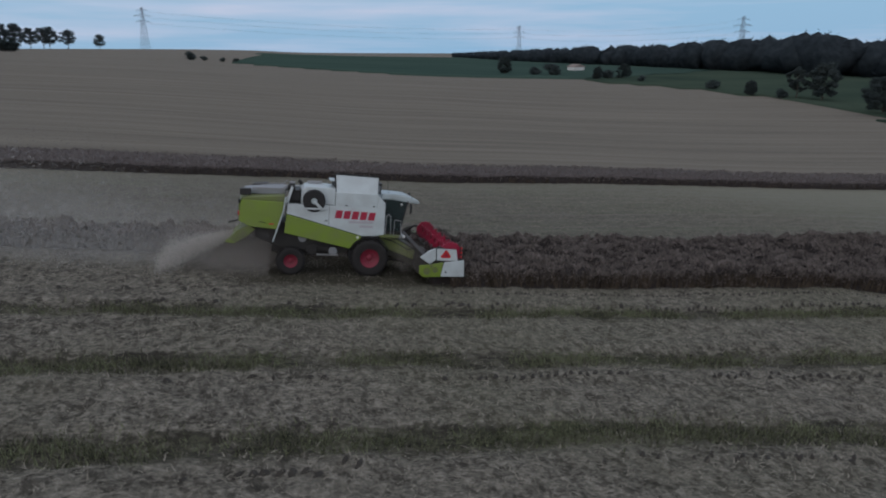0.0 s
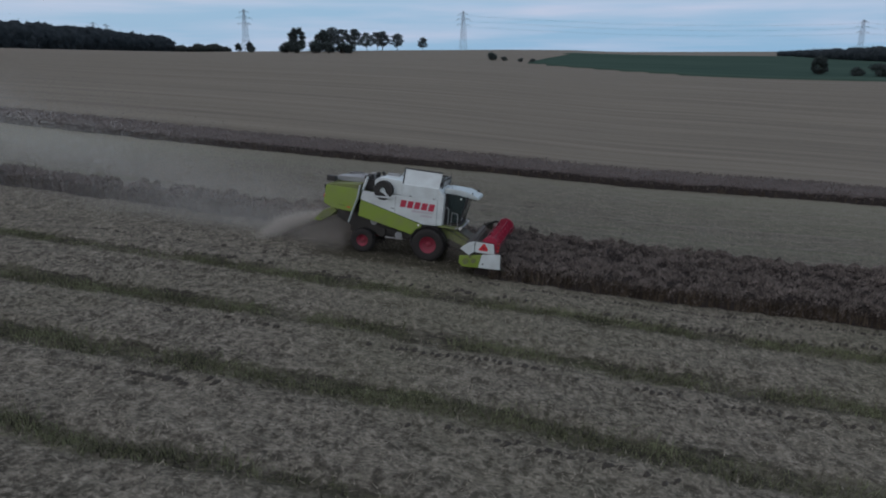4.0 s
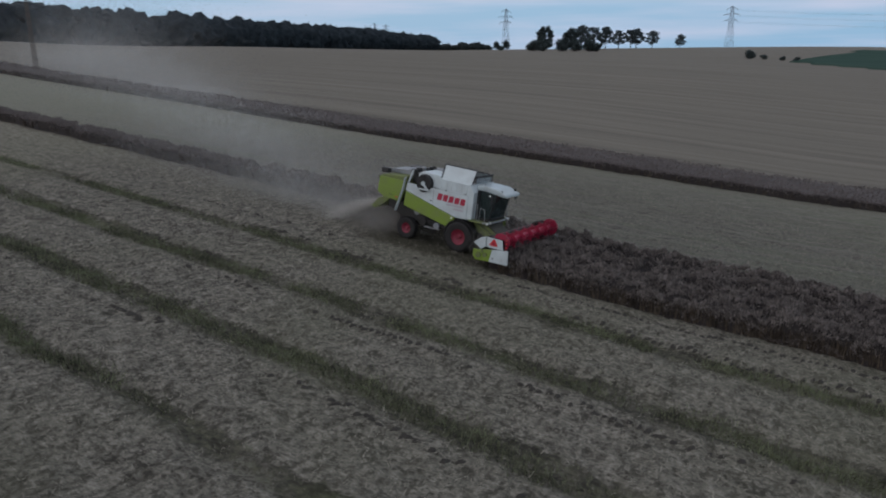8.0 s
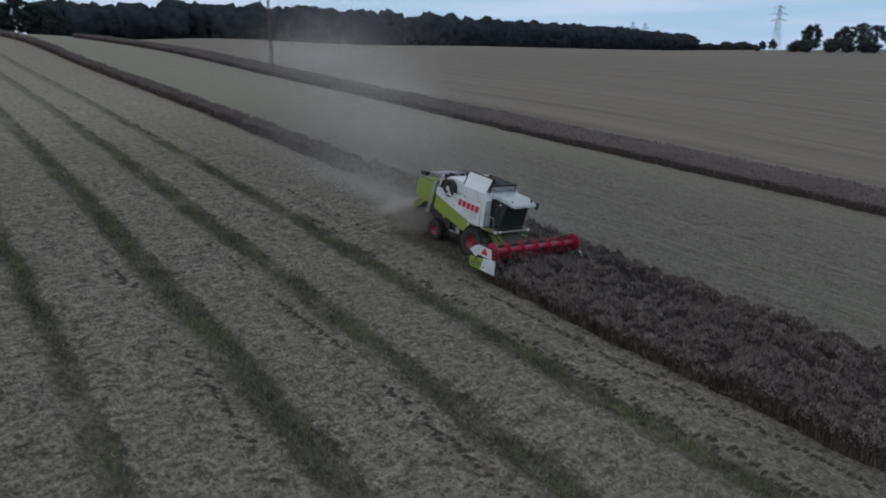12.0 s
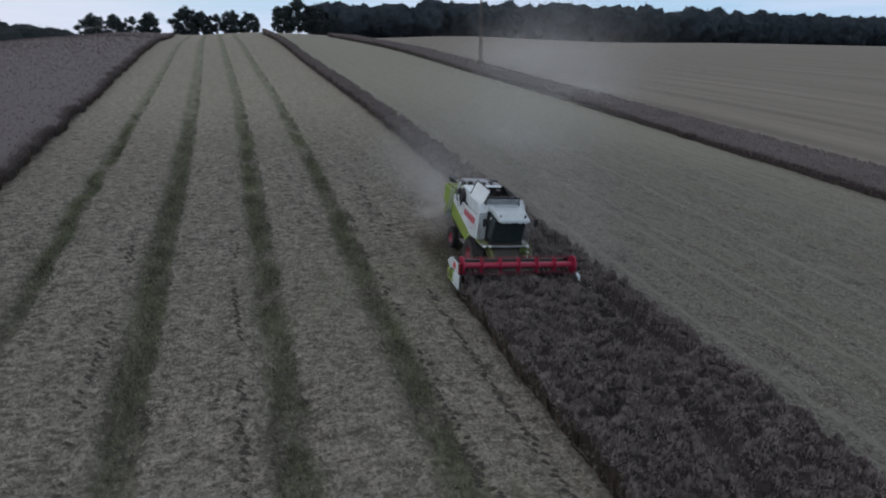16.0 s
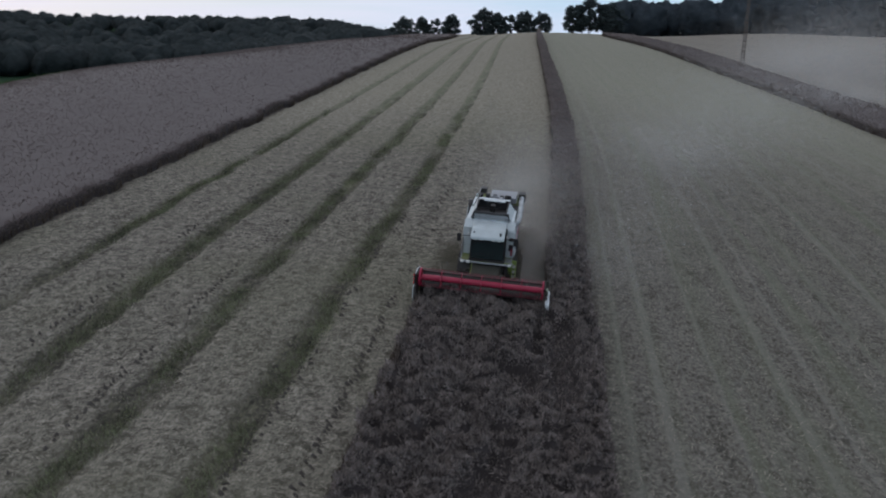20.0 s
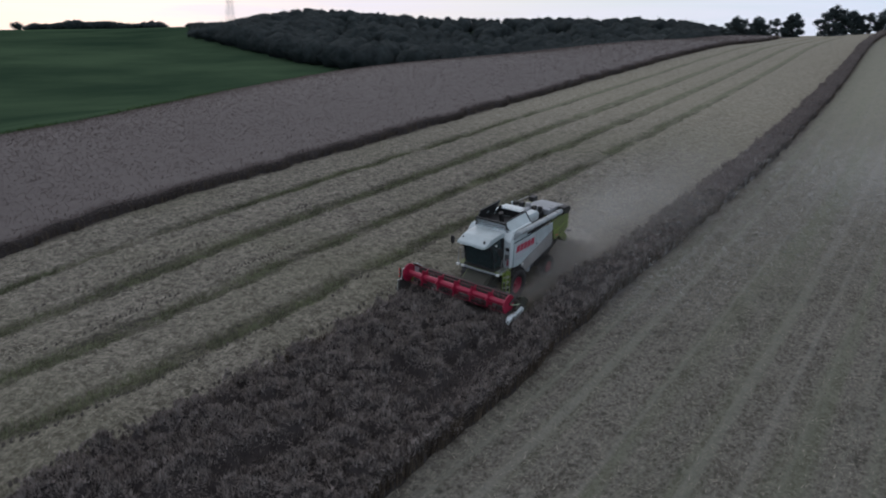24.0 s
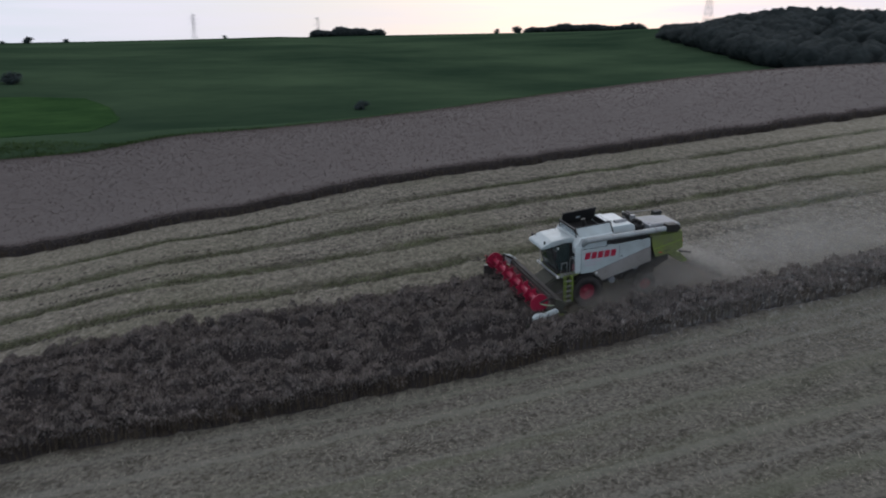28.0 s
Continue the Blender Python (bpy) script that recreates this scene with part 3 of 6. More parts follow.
def prism(poly, y0, y1, bevel=0.02, axis="y", taper=None):
    """A slab: a polygon of (x, z) pulled from y0 to y1 (axis x: of (y, z); axis z: of (x, y)). taper: shifts of the far outline."""
    bm = bmesh.new()
    place = {"y": lambda a, b, c: (a, c, b), "x": lambda a, b, c: (c, a, b), "z": lambda a, b, c: (a, b, c)}[axis]
    n = len(poly)
    v0 = [bm.verts.new(place(a, b, y0)) for a, b in poly]
    far = taper or poly
    v1 = [bm.verts.new(place(a, b, y1)) for a, b in far]
    bm.faces.new(v0)
    bm.faces.new(v1[::-1])
    for k in range(n):
        bm.faces.new((v0[k], v1[k], v1[(k + 1) % n], v0[(k + 1) % n]))
    if bevel:
        bmesh.ops.recalc_face_normals(bm, faces=bm.faces)
        bmesh.ops.bevel(bm, geom=bm.edges[:], offset=bevel, segments=2, affect="EDGES", profile=0.6)
    return bm


def rod(a, b, r, seg=10, r2=None, bm=None):
    bm = bm or bmesh.new()
    a, b = Vector(a), Vector(b)
    d = b - a
    m = Matrix.Translation((a + b) / 2) @ d.to_track_quat("Z", "Y").to_matrix().to_4x4()
    bmesh.ops.create_cone(bm, cap_ends=True, segments=seg, radius1=r, radius2=r if r2 is None else r2, depth=d.length, matrix=m)
    return bm


def pipe(points, r, seg=8):
    bm = bmesh.new()
    for a, b in zip(points, points[1:]):
        rod(a, b, r, seg, bm=bm)
    for p in points[1:-1]:
        bmesh.ops.create_icosphere(bm, subdivisions=1, radius=r * 1.02, matrix=Matrix.Translation(p))
    return bm


def turned(profile, seg=40, axis_y=True, caps=True):
    """A turned body: profile of (radius, along)."""
    bm = bmesh.new()
    rings = []
    for r, s in profile:
        ring = []
        for k in range(seg):
            a = 2 * math.pi * k / seg
            ring.append(bm.verts.new((r * math.cos(a), s, r * math.sin(a)) if axis_y else (r * math.cos(a), r * math.sin(a), s)))
        rings.append(ring)
    for p, q in zip(rings, rings[1:]):
        for k in range(seg):
            bm.faces.new((p[k], p[(k + 1) % seg], q[(k + 1) % seg], q[k]))
    if caps:
        bm.faces.new(rings[0][::-1])
        bm.faces.new(rings[-1])
    return bm


def thing(name, label, category, group="", m=None):
    e = new(name)
    e.empty_display_size = 0.3
    tagged(e, label, category, group)
    if m is not None:
        e.matrix_world = m
    return e


# ---------- the combine harvester ----------
SLOPE = pose(0, 0, 0, -4.354, 4.683, 0)
combine = thing("combine_harvester", "white and lime green combine harvester with red wheels cutting rapeseed", "combine harvester", m=SLOPE)


def wheel(name, x, y, r, w, rim_r, out):
    """A tractor wheel; out: -1 or 1, the side that faces outwards."""
    tyre = part(name, turned([(rim_r * 0.98, -w * 0.40), (r * 0.80, -w * 0.5), (r * 0.93, -w * 0.47), (r * 0.975, -w * 0.3), (r * 0.98, 0),
                                (r * 0.975, w * 0.3), (r * 0.93, w * 0.47), (r * 0.80, w * 0.5), (rim_r * 0.98, w * 0.40), (rim_r * 0.9, 0), (rim_r * 0.98, -w * 0.40)], caps=False), RUBBER, combine, "black lugged tractor tyre on a red rim")
    shade(tyre)
    tyre.location = (x, y, r)
    n = 22
    for side in (-1, 1):
        bm = bmesh.new()
        for k in range(n):
            a = 2 * math.pi * (k + (0.5 if side > 0 else 0)) / n
            m = Matrix.Rotation(a, 4, "Y") @ Matrix.Translation((0, side * w * 0.24, r * 0.985)) @ Matrix.Rotation(side * 0.62, 4, "Z") @ Matrix.Diagonal((0.055, w * 0.56, 0.06, 1))
            bmesh.ops.create_cube(bm, size=1.0, matrix=m)
        part("tread_lugs", bm, RUBBER, tyre)
    rim = part("rim", turned([(rim_r * 0.2, out * w * 0.05), (rim_r * 0.45, out * w * 0.06), (rim_r * 0.55, out * w * 0.12), (rim_r * 0.78, out * w * 0.10),
                                (rim_r * 0.9, out * w * 0.34), (rim_r * 1.02, out * w * 0.40), (rim_r * 1.02, out * w * 0.36), (rim_r * 0.8, 0.0)]), RIM_RED, tyre, "red steel rim")
    shade(rim)
    part("hub", turned([(rim_r * 0.3, out * w * 0.04), (rim_r * 0.3, out * w * 0.14), (rim_r * 0.17, out * w * 0.2), (rim_r * 0.15, out * w * 0.3)], 20), RIM_RED, tyre)
    first = None
    for k in range(8):
        a = 2 * math.pi * k / 8
        if first is None:
            first = part("bolt", rod((0, -0.025, 0), (0, 0.025, 0), 0.022, 6), DARK_STEEL, tyre)
            ob = first
        else:
            ob = new("bolt", first.data)
            ob.parent = tyre
        ob.location = (rim_r * 0.5 * math.cos(a), out * w * 0.13, rim_r * 0.5 * math.sin(a))
    return tyre


for sgn in (-1, 1):
    wheel("front_wheel", 0.0, sgn * 1.33, 0.90, 0.62, 0.47, sgn)
    wheel("rear_wheel", -3.72, sgn * 1.30, 0.66, 0.44, 0.33, sgn)
part("front_axle", rod((0, -1.1, 0.9), (0, 1.1, 0.9), 0.17, 14), DARK_STEEL, combine)
part("rear_axle", box(-3.84, -3.6, -1.1, 1.1, 0.62, 0.82, 0.03), DARK_STEEL, combine)
part("chassis_rail", box(-4.6, 0.5, -0.95, -0.8, 1.0, 1.3), DARK_STEEL, combine)
part("chassis_rail", box(-4.6, 0.5, 0.8, 0.95, 1.0, 1.3), DARK_STEEL, combine)
# the dark works under the side panels
part("cleaning_shoe", prism([(-5.4, 1.75), (-4.3, 1.25), (-0.7, 1.0), (0.5, 1.25), (0.5, 2.3), (-5.4, 2.5)], -1.12, 1.12, 0.04), DARK_STEEL, combine, "dusty dark sheet-metal threshing body")
for k, (px, pz, pr) in enumerate(((-2.75, 1.22, 0.26), (-1.75, 1.15, 0.2), (-1.15, 1.3, 0.15), (-3.2, 1.75, 0.2))):
    for sgn in (-1, 1):
        w = part("pulley", turned([(0.05, -0.05), (pr, -0.05), (pr * 0.93, 0), (pr, 0.05), (0.05, 0.05)], 24), GREY_PAINT if k % 2 else DARK_STEEL, combine)
        w.location = (px, sgn * 1.18, pz)
part("drive_belt", pipe([(-2.75, -1.2, 1.48), (-1.75, -1.2, 1.35), (-1.15, -1.2, 1.45)], 0.025, 6), BLACK, combine)
part("fuel_tank", box(-3.3, -2.2, 0.7, 1.15, 1.0, 1.55, 0.06), BLACK, combine)
part("work_step", box(-2.5, -1.5, -1.35, -1.15, 0.95, 1.0, 0.01), GREY_STEEL, combine)


def side(sgn):
    """The swinging side panels, white over lime."""
    y0, y1 = sgn * 1.38, sgn * 1.46
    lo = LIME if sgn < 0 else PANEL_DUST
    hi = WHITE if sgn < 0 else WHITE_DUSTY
    arch = [(-0.95, 1.36), (-0.78, 1.62), (-0.45, 1.84), (-0.1, 1.95), (0.34, 1.97)]
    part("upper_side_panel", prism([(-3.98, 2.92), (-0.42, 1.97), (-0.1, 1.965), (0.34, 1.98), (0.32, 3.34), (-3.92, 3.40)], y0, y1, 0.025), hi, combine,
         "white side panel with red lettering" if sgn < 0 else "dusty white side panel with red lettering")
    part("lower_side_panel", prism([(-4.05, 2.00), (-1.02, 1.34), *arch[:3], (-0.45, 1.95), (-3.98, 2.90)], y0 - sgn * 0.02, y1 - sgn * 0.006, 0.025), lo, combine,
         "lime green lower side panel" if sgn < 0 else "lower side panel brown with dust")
    part("panel_lamp", rod((-0.62, sgn * 1.45, 1.9), (-0.62, sgn * 1.49, 1.9), 0.06, 14), LAMP_GLASS, combine)
    # the rear hood
    hood = [(-6.02, 3.48), (-6.12, 2.50), (-5.62, 2.24), (-4.36, 2.14), (-4.12, 2.9), (-4.06, 3.44)]
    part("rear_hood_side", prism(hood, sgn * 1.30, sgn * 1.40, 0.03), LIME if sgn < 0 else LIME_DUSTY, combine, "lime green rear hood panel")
    part("hood_crease", prism([(-5.98, 2.98), (-6.0, 2.93), (-4.2, 2.62), (-4.2, 2.67)], sgn * 1.395, sgn * 1.415, 0), LIME, combine)
    # lettering: plain red slanted blocks, and grey bars below
    for k in range(5):
        x = -1.74 + k * 0.392
        if sgn > 0:
            x = 0.18 - 0.362 - k * 0.392
        lean = 0.07 * -sgn
        zt, zb = 3.16 - 0.012 * k, 2.78 - 0.012 * k
        blk = [(x, zb), (x + 0.31, zb), (x + 0.31 + lean, zt), (x + lean, zt)]
        part("red_letter_block", prism(blk, sgn * 1.455, sgn * 1.468, 0.0), RED_INK, combine)
    for z, a, b in ((2.62, -1.05, 0.1), (2.42, -0.55, 0.1)):
        part("grey_letter_bar", prism([(a, z - 0.05), (b, z - 0.05), (b, z + 0.06), (a, z + 0.06)], sgn * 1.455, sgn * 1.466, 0.0), INK, combine)
    part("wheel_arch", prism([(0.9 * math.cos(a) * 1.12 if abs(math.cos(a)) > 1e-6 else 0, 0.9 + 1.02 * math.sin(a)) for a in np.linspace(0.35, 2.7, 12)] +
                             [(0.98 * math.cos(a), 0.9 + 0.98 * math.sin(a)) for a in np.linspace(2.7, 0.35, 12)], sgn * 1.0, sgn * 1.5, 0), BLACK, combine, "black rubber mudguard")


side(-1)
side(1)
# rear end
part("rear_hood_top", prism([(-6.02, 3.46), (-4.06, 3.42), (-4.06, 3.74), (-4.5, 3.70), (-5.7, 3.62), (-5.98, 3.56)], -1.30, 1.30, 0.05), LIME_DUSTY, combine, "dusty lime and grey hood roof")
part("rear_door", box(-6.14, -6.04, -1.22, 1.22, 2.52, 3.45, 0.04), LIME_DUSTY, combine)
part("engine_deck_cover", prism([(-6.05, 3.66), (-4.0, 3.66), (-4.0, 4.02), (-5.0, 3.98), (-6.0, 3.86)], -0.45, 1.15, 0.06), GREY_PAINT, combine, "dusty grey engine deck cover")
part("tool_box", box(-6.1, -5.6, -1.18, -0.8, 3.68, 3.98, 0.04), BLACK, combine)
for a in ((-5.55, -1.15, 4.02), (-5.55, 1.12, 4.0)):
    part("deck_rail", pipe([a, (-4.2, a[1], 4.05), (-3.95, a[1], 4.2)], 0.022), GREY_STEEL, combine)
part("rear_beacon", rod((-6.1, -1.3, 3.3), (-6.1, -1.3, 3.5), 0.05, 12), BLACK, combine)
part("rear_lamp", box(-6.16, -6.1, -1.3, -1.1, 2.75, 2.95, 0.01), RED_BRIGHT, combine)
part("rear_lamp", box(-6.16, -6.1, 1.1, 1.3, 2.75, 2.95, 0.01), RED_BRIGHT, combine)
# straw chopper and spreader
part("straw_chopper", prism([(-5.65, 2.25), (-6.15, 2.05), (-6.55, 1.62), (-6.25, 1.42), (-5.75, 1.72), (-5.35, 2.1)], -1.2, 1.2, 0.04), LIME_DUSTY, combine, "lime green straw chopper hood")
for k in range(7):
    yy = -1.05 + k * 0.35
    part("spreader_vane", prism([(-6.55, 1.62), (-6.75, 1.42), (-6.35, 1.36), (-6.2, 1.45)], yy - 0.012, yy + 0.012, 0), LIME, combine)
part("spreader_arm", rod((-6.0, 1.25, 2.2), (-6.75, 1.3, 2.0), 0.05, 10), BLACK, combine)
# rear ladder
for dy in (-1.62, -1.48):
    part("ladder_rail", pipe([(-4.02, dy, 3.7), (-4.12, dy, 3.0), (-4.55, dy, 1.6)], 0.035), WHITE_DUSTY, combine)
for k in range(6):
    f = k / 5
    part("ladder_rung", rod((-4.1 - 0.42 * f, -1.62, 3.1 - 1.4 * f), (-4.1 - 0.42 * f, -1.48, 3.1 - 1.4 * f), 0.02, 8), GREY_STEEL, combine)
# engine bay and rotary screen
part("engine_bay", prism([(-3.32, 3.38), (-1.72, 3.36), (-1.72, 4.16), (-2.2, 4.2), (-3.05, 4.2), (-3.3, 4.05)], -1.26, 0.85, 0.06), WHITE, combine, "white engine housing")
scr = part("screen_drum", turned([(0.53, 0.16), (0.53, -0.05), (0.50, -0.10), (0.10, -0.10), (0.10, 0.16)], 48), BLACK, combine, "black round cooling-air screen")
scr.location = (-2.72, -1.44, 3.56)
part("engine_block", box(-3.9, -3.34, -0.9, 0.85, 3.4, 3.98, 0.05), BLACK, combine, "dark engine in the gap behind the screen")
part("engine_post", rod((-3.95, -1.25, 3.4), (-3.72, -1.2, 4.15), 0.07, 8), WHITE, combine)
bm = bmesh.new()
for k in range(24):
    a = 2 * math.pi * k / 24
    bmesh.ops.create_cube(bm, size=1.0, matrix=Matrix.Translation((-2.72 + 0.3 * math.cos(a), -1.55, 3.56 + 0.3 * math.sin(a))) @ Matrix.Rotation(-a, 4, "Y") @ Matrix.Diagonal((0.38, 0.02, 0.012, 1)))
part("screen_ribs", bm, DARK_STEEL, combine)
part("screen_hub", rod((-2.72, -1.52, 3.56), (-2.72, -1.60, 3.56), 0.14, 20), WHITE_DUSTY, combine, "pale hub")
part("suction_arm", prism([(-2.78, 3.54), (-2.68, 3.60), (-2.28, 3.22), (-2.40, 3.14)], -1.57, -1.62, 0.01), WHITE, combine)
part("screen_brush", box(-3.25, -2.2, -1.62, -1.58, 3.17, 3.25, 0.01), WHITE, combine)
for k in range(5):
    part("engine_part", box(-3.95 + 0.05 * k, -3.6, -1.1 + 0.42 * k, -0.85 + 0.42 * k, 4.0, 4.2 + 0.05 * (k % 3), 0.03), (DARK_STEEL, BLACK, GREY_STEEL)[k % 3], combine)
part("exhaust", pipe([(-3.3, 0.55, 4.1), (-3.3, 0.55, 4.22), (-3.42, 0.55, 4.3)], 0.08, 14), DARK_STEEL, combine)
part("air_filter", rod((-3.0, 0.3, 4.2), (-2.3, 0.3, 4.2), 0.14, 20), GREY_PAINT, combine)
# solid dark block paints the shaded gap below the auger
part("auger_gap_shade", prism([(-3.9, 3.36), (-1.3, 3.36), (-1.3, 3.75), (-3.9, 3.62)], 0.86, 1.30, 0.04), DARK_STEEL, combine, "dark block for the shaded gap under the auger")
# grain tank
part("grain_tank", prism([(-1.72, 3.30), (0.32, 3.30), (0.32, 3.98), (-1.72, 4.02)], -1.32, 1.28, 0.05), WHITE, combine, "white grain tank")
part("tank_front_shoulder", prism([(0.30, 1.98), (0.62, 2.0), (0.62, 3.60), (0.30, 3.98)], -1.40, 1.38, 0.05), WHITE, combine, "pale front wall of the tank")


def flap(pts, t, mat, label, name="tank_flap"):
    bm = bmesh.new()
    a, b, c, d = (Vector(p) for p in pts)
    n = (b - a).cross(d - a).normalized() * t
    v = [bm.verts.new(p) for p in (a, b, c, d, a + n, b + n, c + n, d + n)]
    for f in ((0, 1, 2, 3), (7, 6, 5, 4), (0, 4, 5, 1), (1, 5, 6, 2), (2, 6, 7, 3), (3, 7, 4, 0)):
        bm.faces.new([v[k] for k in f])
    return part(name, bm, mat, combine, label)


for sgn in (-1, 1):
    top = 4.82 if sgn < 0 else 4.50
    a, b2, c, d = (-1.72, sgn * 1.20, 4.0), (0.28, sgn * 1.14, 3.98), (0.34, sgn * 0.80, top - 0.06), (-1.74, sgn * 0.84, top)
    order = (a, b2, c, d) if sgn < 0 else (b2, a, d, c)
    flap(order, -0.03, WHITE if sgn < 0 else WHITE_DUSTY, "white tank extension flap")
    inner = [(p[0], p[1] - sgn * 0.035, p[2]) for p in order]
    flap(inner, 0.015, BLACK, "black lining of the flap", "flap_lining")
    for p, q in ((c, d), (a, d)):
        part("flap_edge", rod(p, q, 0.04, 8), BLACK, combine)
    part("flap_post", rod((0.42, sgn * 1.0, 3.95), (0.48, sgn * 0.94, 4.44), 0.03, 8), BLACK, combine)
flap(((0.36, -1.02, 3.96), (0.36, 1.02, 3.96), (0.46, 0.94, 4.36), (0.46, -0.94, 4.36)), 0.02, CLEAR_GLASS, "clear front window of the grain tank", "tank_window")
for yy in (-0.5, 0.0, 0.5):
    part("window_bar", rod((0.37, yy, 3.97), (0.47, yy * 0.97, 4.38), 0.015, 6), GREY_PAINT, combine)
part("tank_front_bar", box(0.40, 0.52, -0.98, 0.98, 4.36, 4.46, 0.02), BLACK, combine, "black rubber front edge")
part("tank_rear_wall", prism([(-1.15, 3.98), (1.15, 3.98), (0.82, 4.50), (-0.82, 4.50)], -1.74, -1.70, 0.0, "x"), BLACK, combine)
part("tank_rear_lid", box(-1.95, -1.55, -0.62, 0.62, 4.44, 4.50, 0.015), WHITE, combine, "white rear lid of the tank")
# black plate on the solid tank stands in for the shade inside it
part("tank_shade_plate", box(-1.6, 0.2, -1.1, 1.1, 3.95, 4.04, 0.0), BLACK, combine, "black plate for the shade in the open grain tank")
part("fill_auger", rod((-0.7, 0, 3.9), (-0.5, 0, 4.6), 0.14, 14), DARK_STEEL, combine)
# unloading auger, folded back along the other side
part("unloading_auger", pipe([(0.1, 1.18, 3.55), (-0.05, 1.42, 3.86), (-0.6, 1.50, 3.88), (-4.9, 1.45, 3.80)], 0.15, 18), AUGER_GREY, combine, "grey unloading auger tube folded back")
part("auger_spout", prism([(-4.85, 4.06), (-5.55, 4.02), (-5.75, 3.80), (-5.5, 3.55), (-4.85, 3.66)], 1.24, 1.66, 0.05), DARK_STEEL, combine, "dark rubber spout")
for x in (-1.5, -2.9, -4.2):
    part("auger_collar", rod((x - 0.04, 1.485 + x * 0.004, 3.87 + x * 0.012), (x + 0.04, 1.485 + x * 0.004, 3.87 + x * 0.012), 0.17, 18), GREY_STEEL, combine)
# cab
part("cab_floor", box(0.55, 1.55, -0.95, 1.0, 1.98, 2.12, 0.04), DARK_STEEL, combine)
part("cab_back_wall", box(0.60, 0.70, -0.92, 0.98, 2.1, 3.66, 0.02), BLACK, combine)
part("driver_seat", box(0.80, 1.15, -0.25, 0.25, 2.3, 2.55, 0.06), BLACK, combine)
part("seat_back", box(0.74, 0.86, -0.25, 0.25, 2.5, 3.15, 0.05), BLACK, combine)
part("steering_column", rod((1.45, 0, 2.1), (1.3, 0, 2.75), 0.04), BLACK, combine)
part("steering_wheel", turned([(0.16, -0.015), (0.19, 0.0), (0.16, 0.015)], 20, False), BLACK, combine).matrix_basis = pose(1.27, 0, 2.78, 0, -25, 0)


def pane(pts, label, name="cab_window"):
    return flap(pts, 0.012, CAB_GLASS, label, name)


for sgn in (-1, 1):
    yb, yt = sgn * 0.90 + 0.03, sgn * 0.86 + 0.03
    pts = [(0.74, yb, 2.15), (1.46, yb, 2.18), (1.82, yt, 3.64), (0.74, yt, 3.68)]
    pane(pts if sgn > 0 else pts[::-1], "dark tinted cab side window")
    part("cab_pillar", pipe([(0.72, yb, 2.1), (0.72, yt, 3.7)], 0.05), BLACK, combine)
    part("cab_pillar", pipe([(1.48, yb, 2.12), (1.84, yt, 3.66)], 0.035), BLACK, combine)
pane(((1.50, 0.90, 2.16), (1.50, -0.84, 2.16), (1.88, -0.80, 3.62), (1.88, 0.86, 3.62)), "dark tinted cab windscreen", "windscreen")
part("wiper", pipe([(1.53, 0.05, 2.2), (1.64, 0.15, 2.7)], 0.012, 6), BLACK, combine)
part("cab_roof", prism([(0.50, 3.68), (1.0, 3.70), (2.20, 3.54), (2.44, 3.56), (2.36, 3.70), (1.75, 3.93), (1.1, 3.98), (0.55, 3.98)], -0.86, 0.92, 0.07), WHITE_DUSTY, combine, "pale rounded cab roof")
for yy in (-0.6, -0.3, 0.36, 0.66):
    part("work_light", box(2.28, 2.40, yy - 0.09, yy + 0.09, 3.52, 3.60, 0.015), LAMP_GLASS, combine)
part("roof_beacon", rod((2.15, 0.7, 3.7), (2.15, 0.7, 3.92), 0.05, 12), BLACK, combine)
part("roof_beacon", rod((2.05, -0.7, 3.7), (2.05, -0.7, 3.88), 0.04, 12), BLACK, combine)
part("left_service_panel", box(0.30, 0.66, 1.06, 1.40, 2.05, 3.55, 0.03), WHITE, combine, "white panel beside the cab door")
part("panel_vent", box(0.64, 0.70, 1.12, 1.34, 3.0, 3.2, 0.01), BLACK, combine)
part("panel_grille", box(0.64, 0.70, 1.12, 1.34, 2.45, 2.8, 0.01), BLACK, combine)
part("right_service_panel", box(0.30, 0.66, -1.42, -0.98, 2.05, 3.60, 0.03), WHITE, combine, "white panel beside the cab")
# deck, bumper, mirrors, rails, steps
part("front_deck", prism([(0.45, 1.92), (1.30, 1.90), (1.55, 1.92), (1.55, 2.0), (0.45, 2.02)], -1.40, 1.40, 0.02), LIME_DUSTY, combine, "lime green front platform")
part("front_bumper", pipe([(1.42, -1.42, 1.98), (1.62, -1.2, 1.96), (1.66, 0, 1.95), (1.62, 1.2, 1.96), (1.42, 1.42, 1.98)], 0.055, 10), GREY_PAINT, combine, "pale grey front rail")
for yy in (-1.28, -0.95, 1.28):
    part("deck_lamp", box(1.60, 1.70, yy - 0.09, yy + 0.09, 1.9, 2.02, 0.02), LAMP_GLASS, combine)
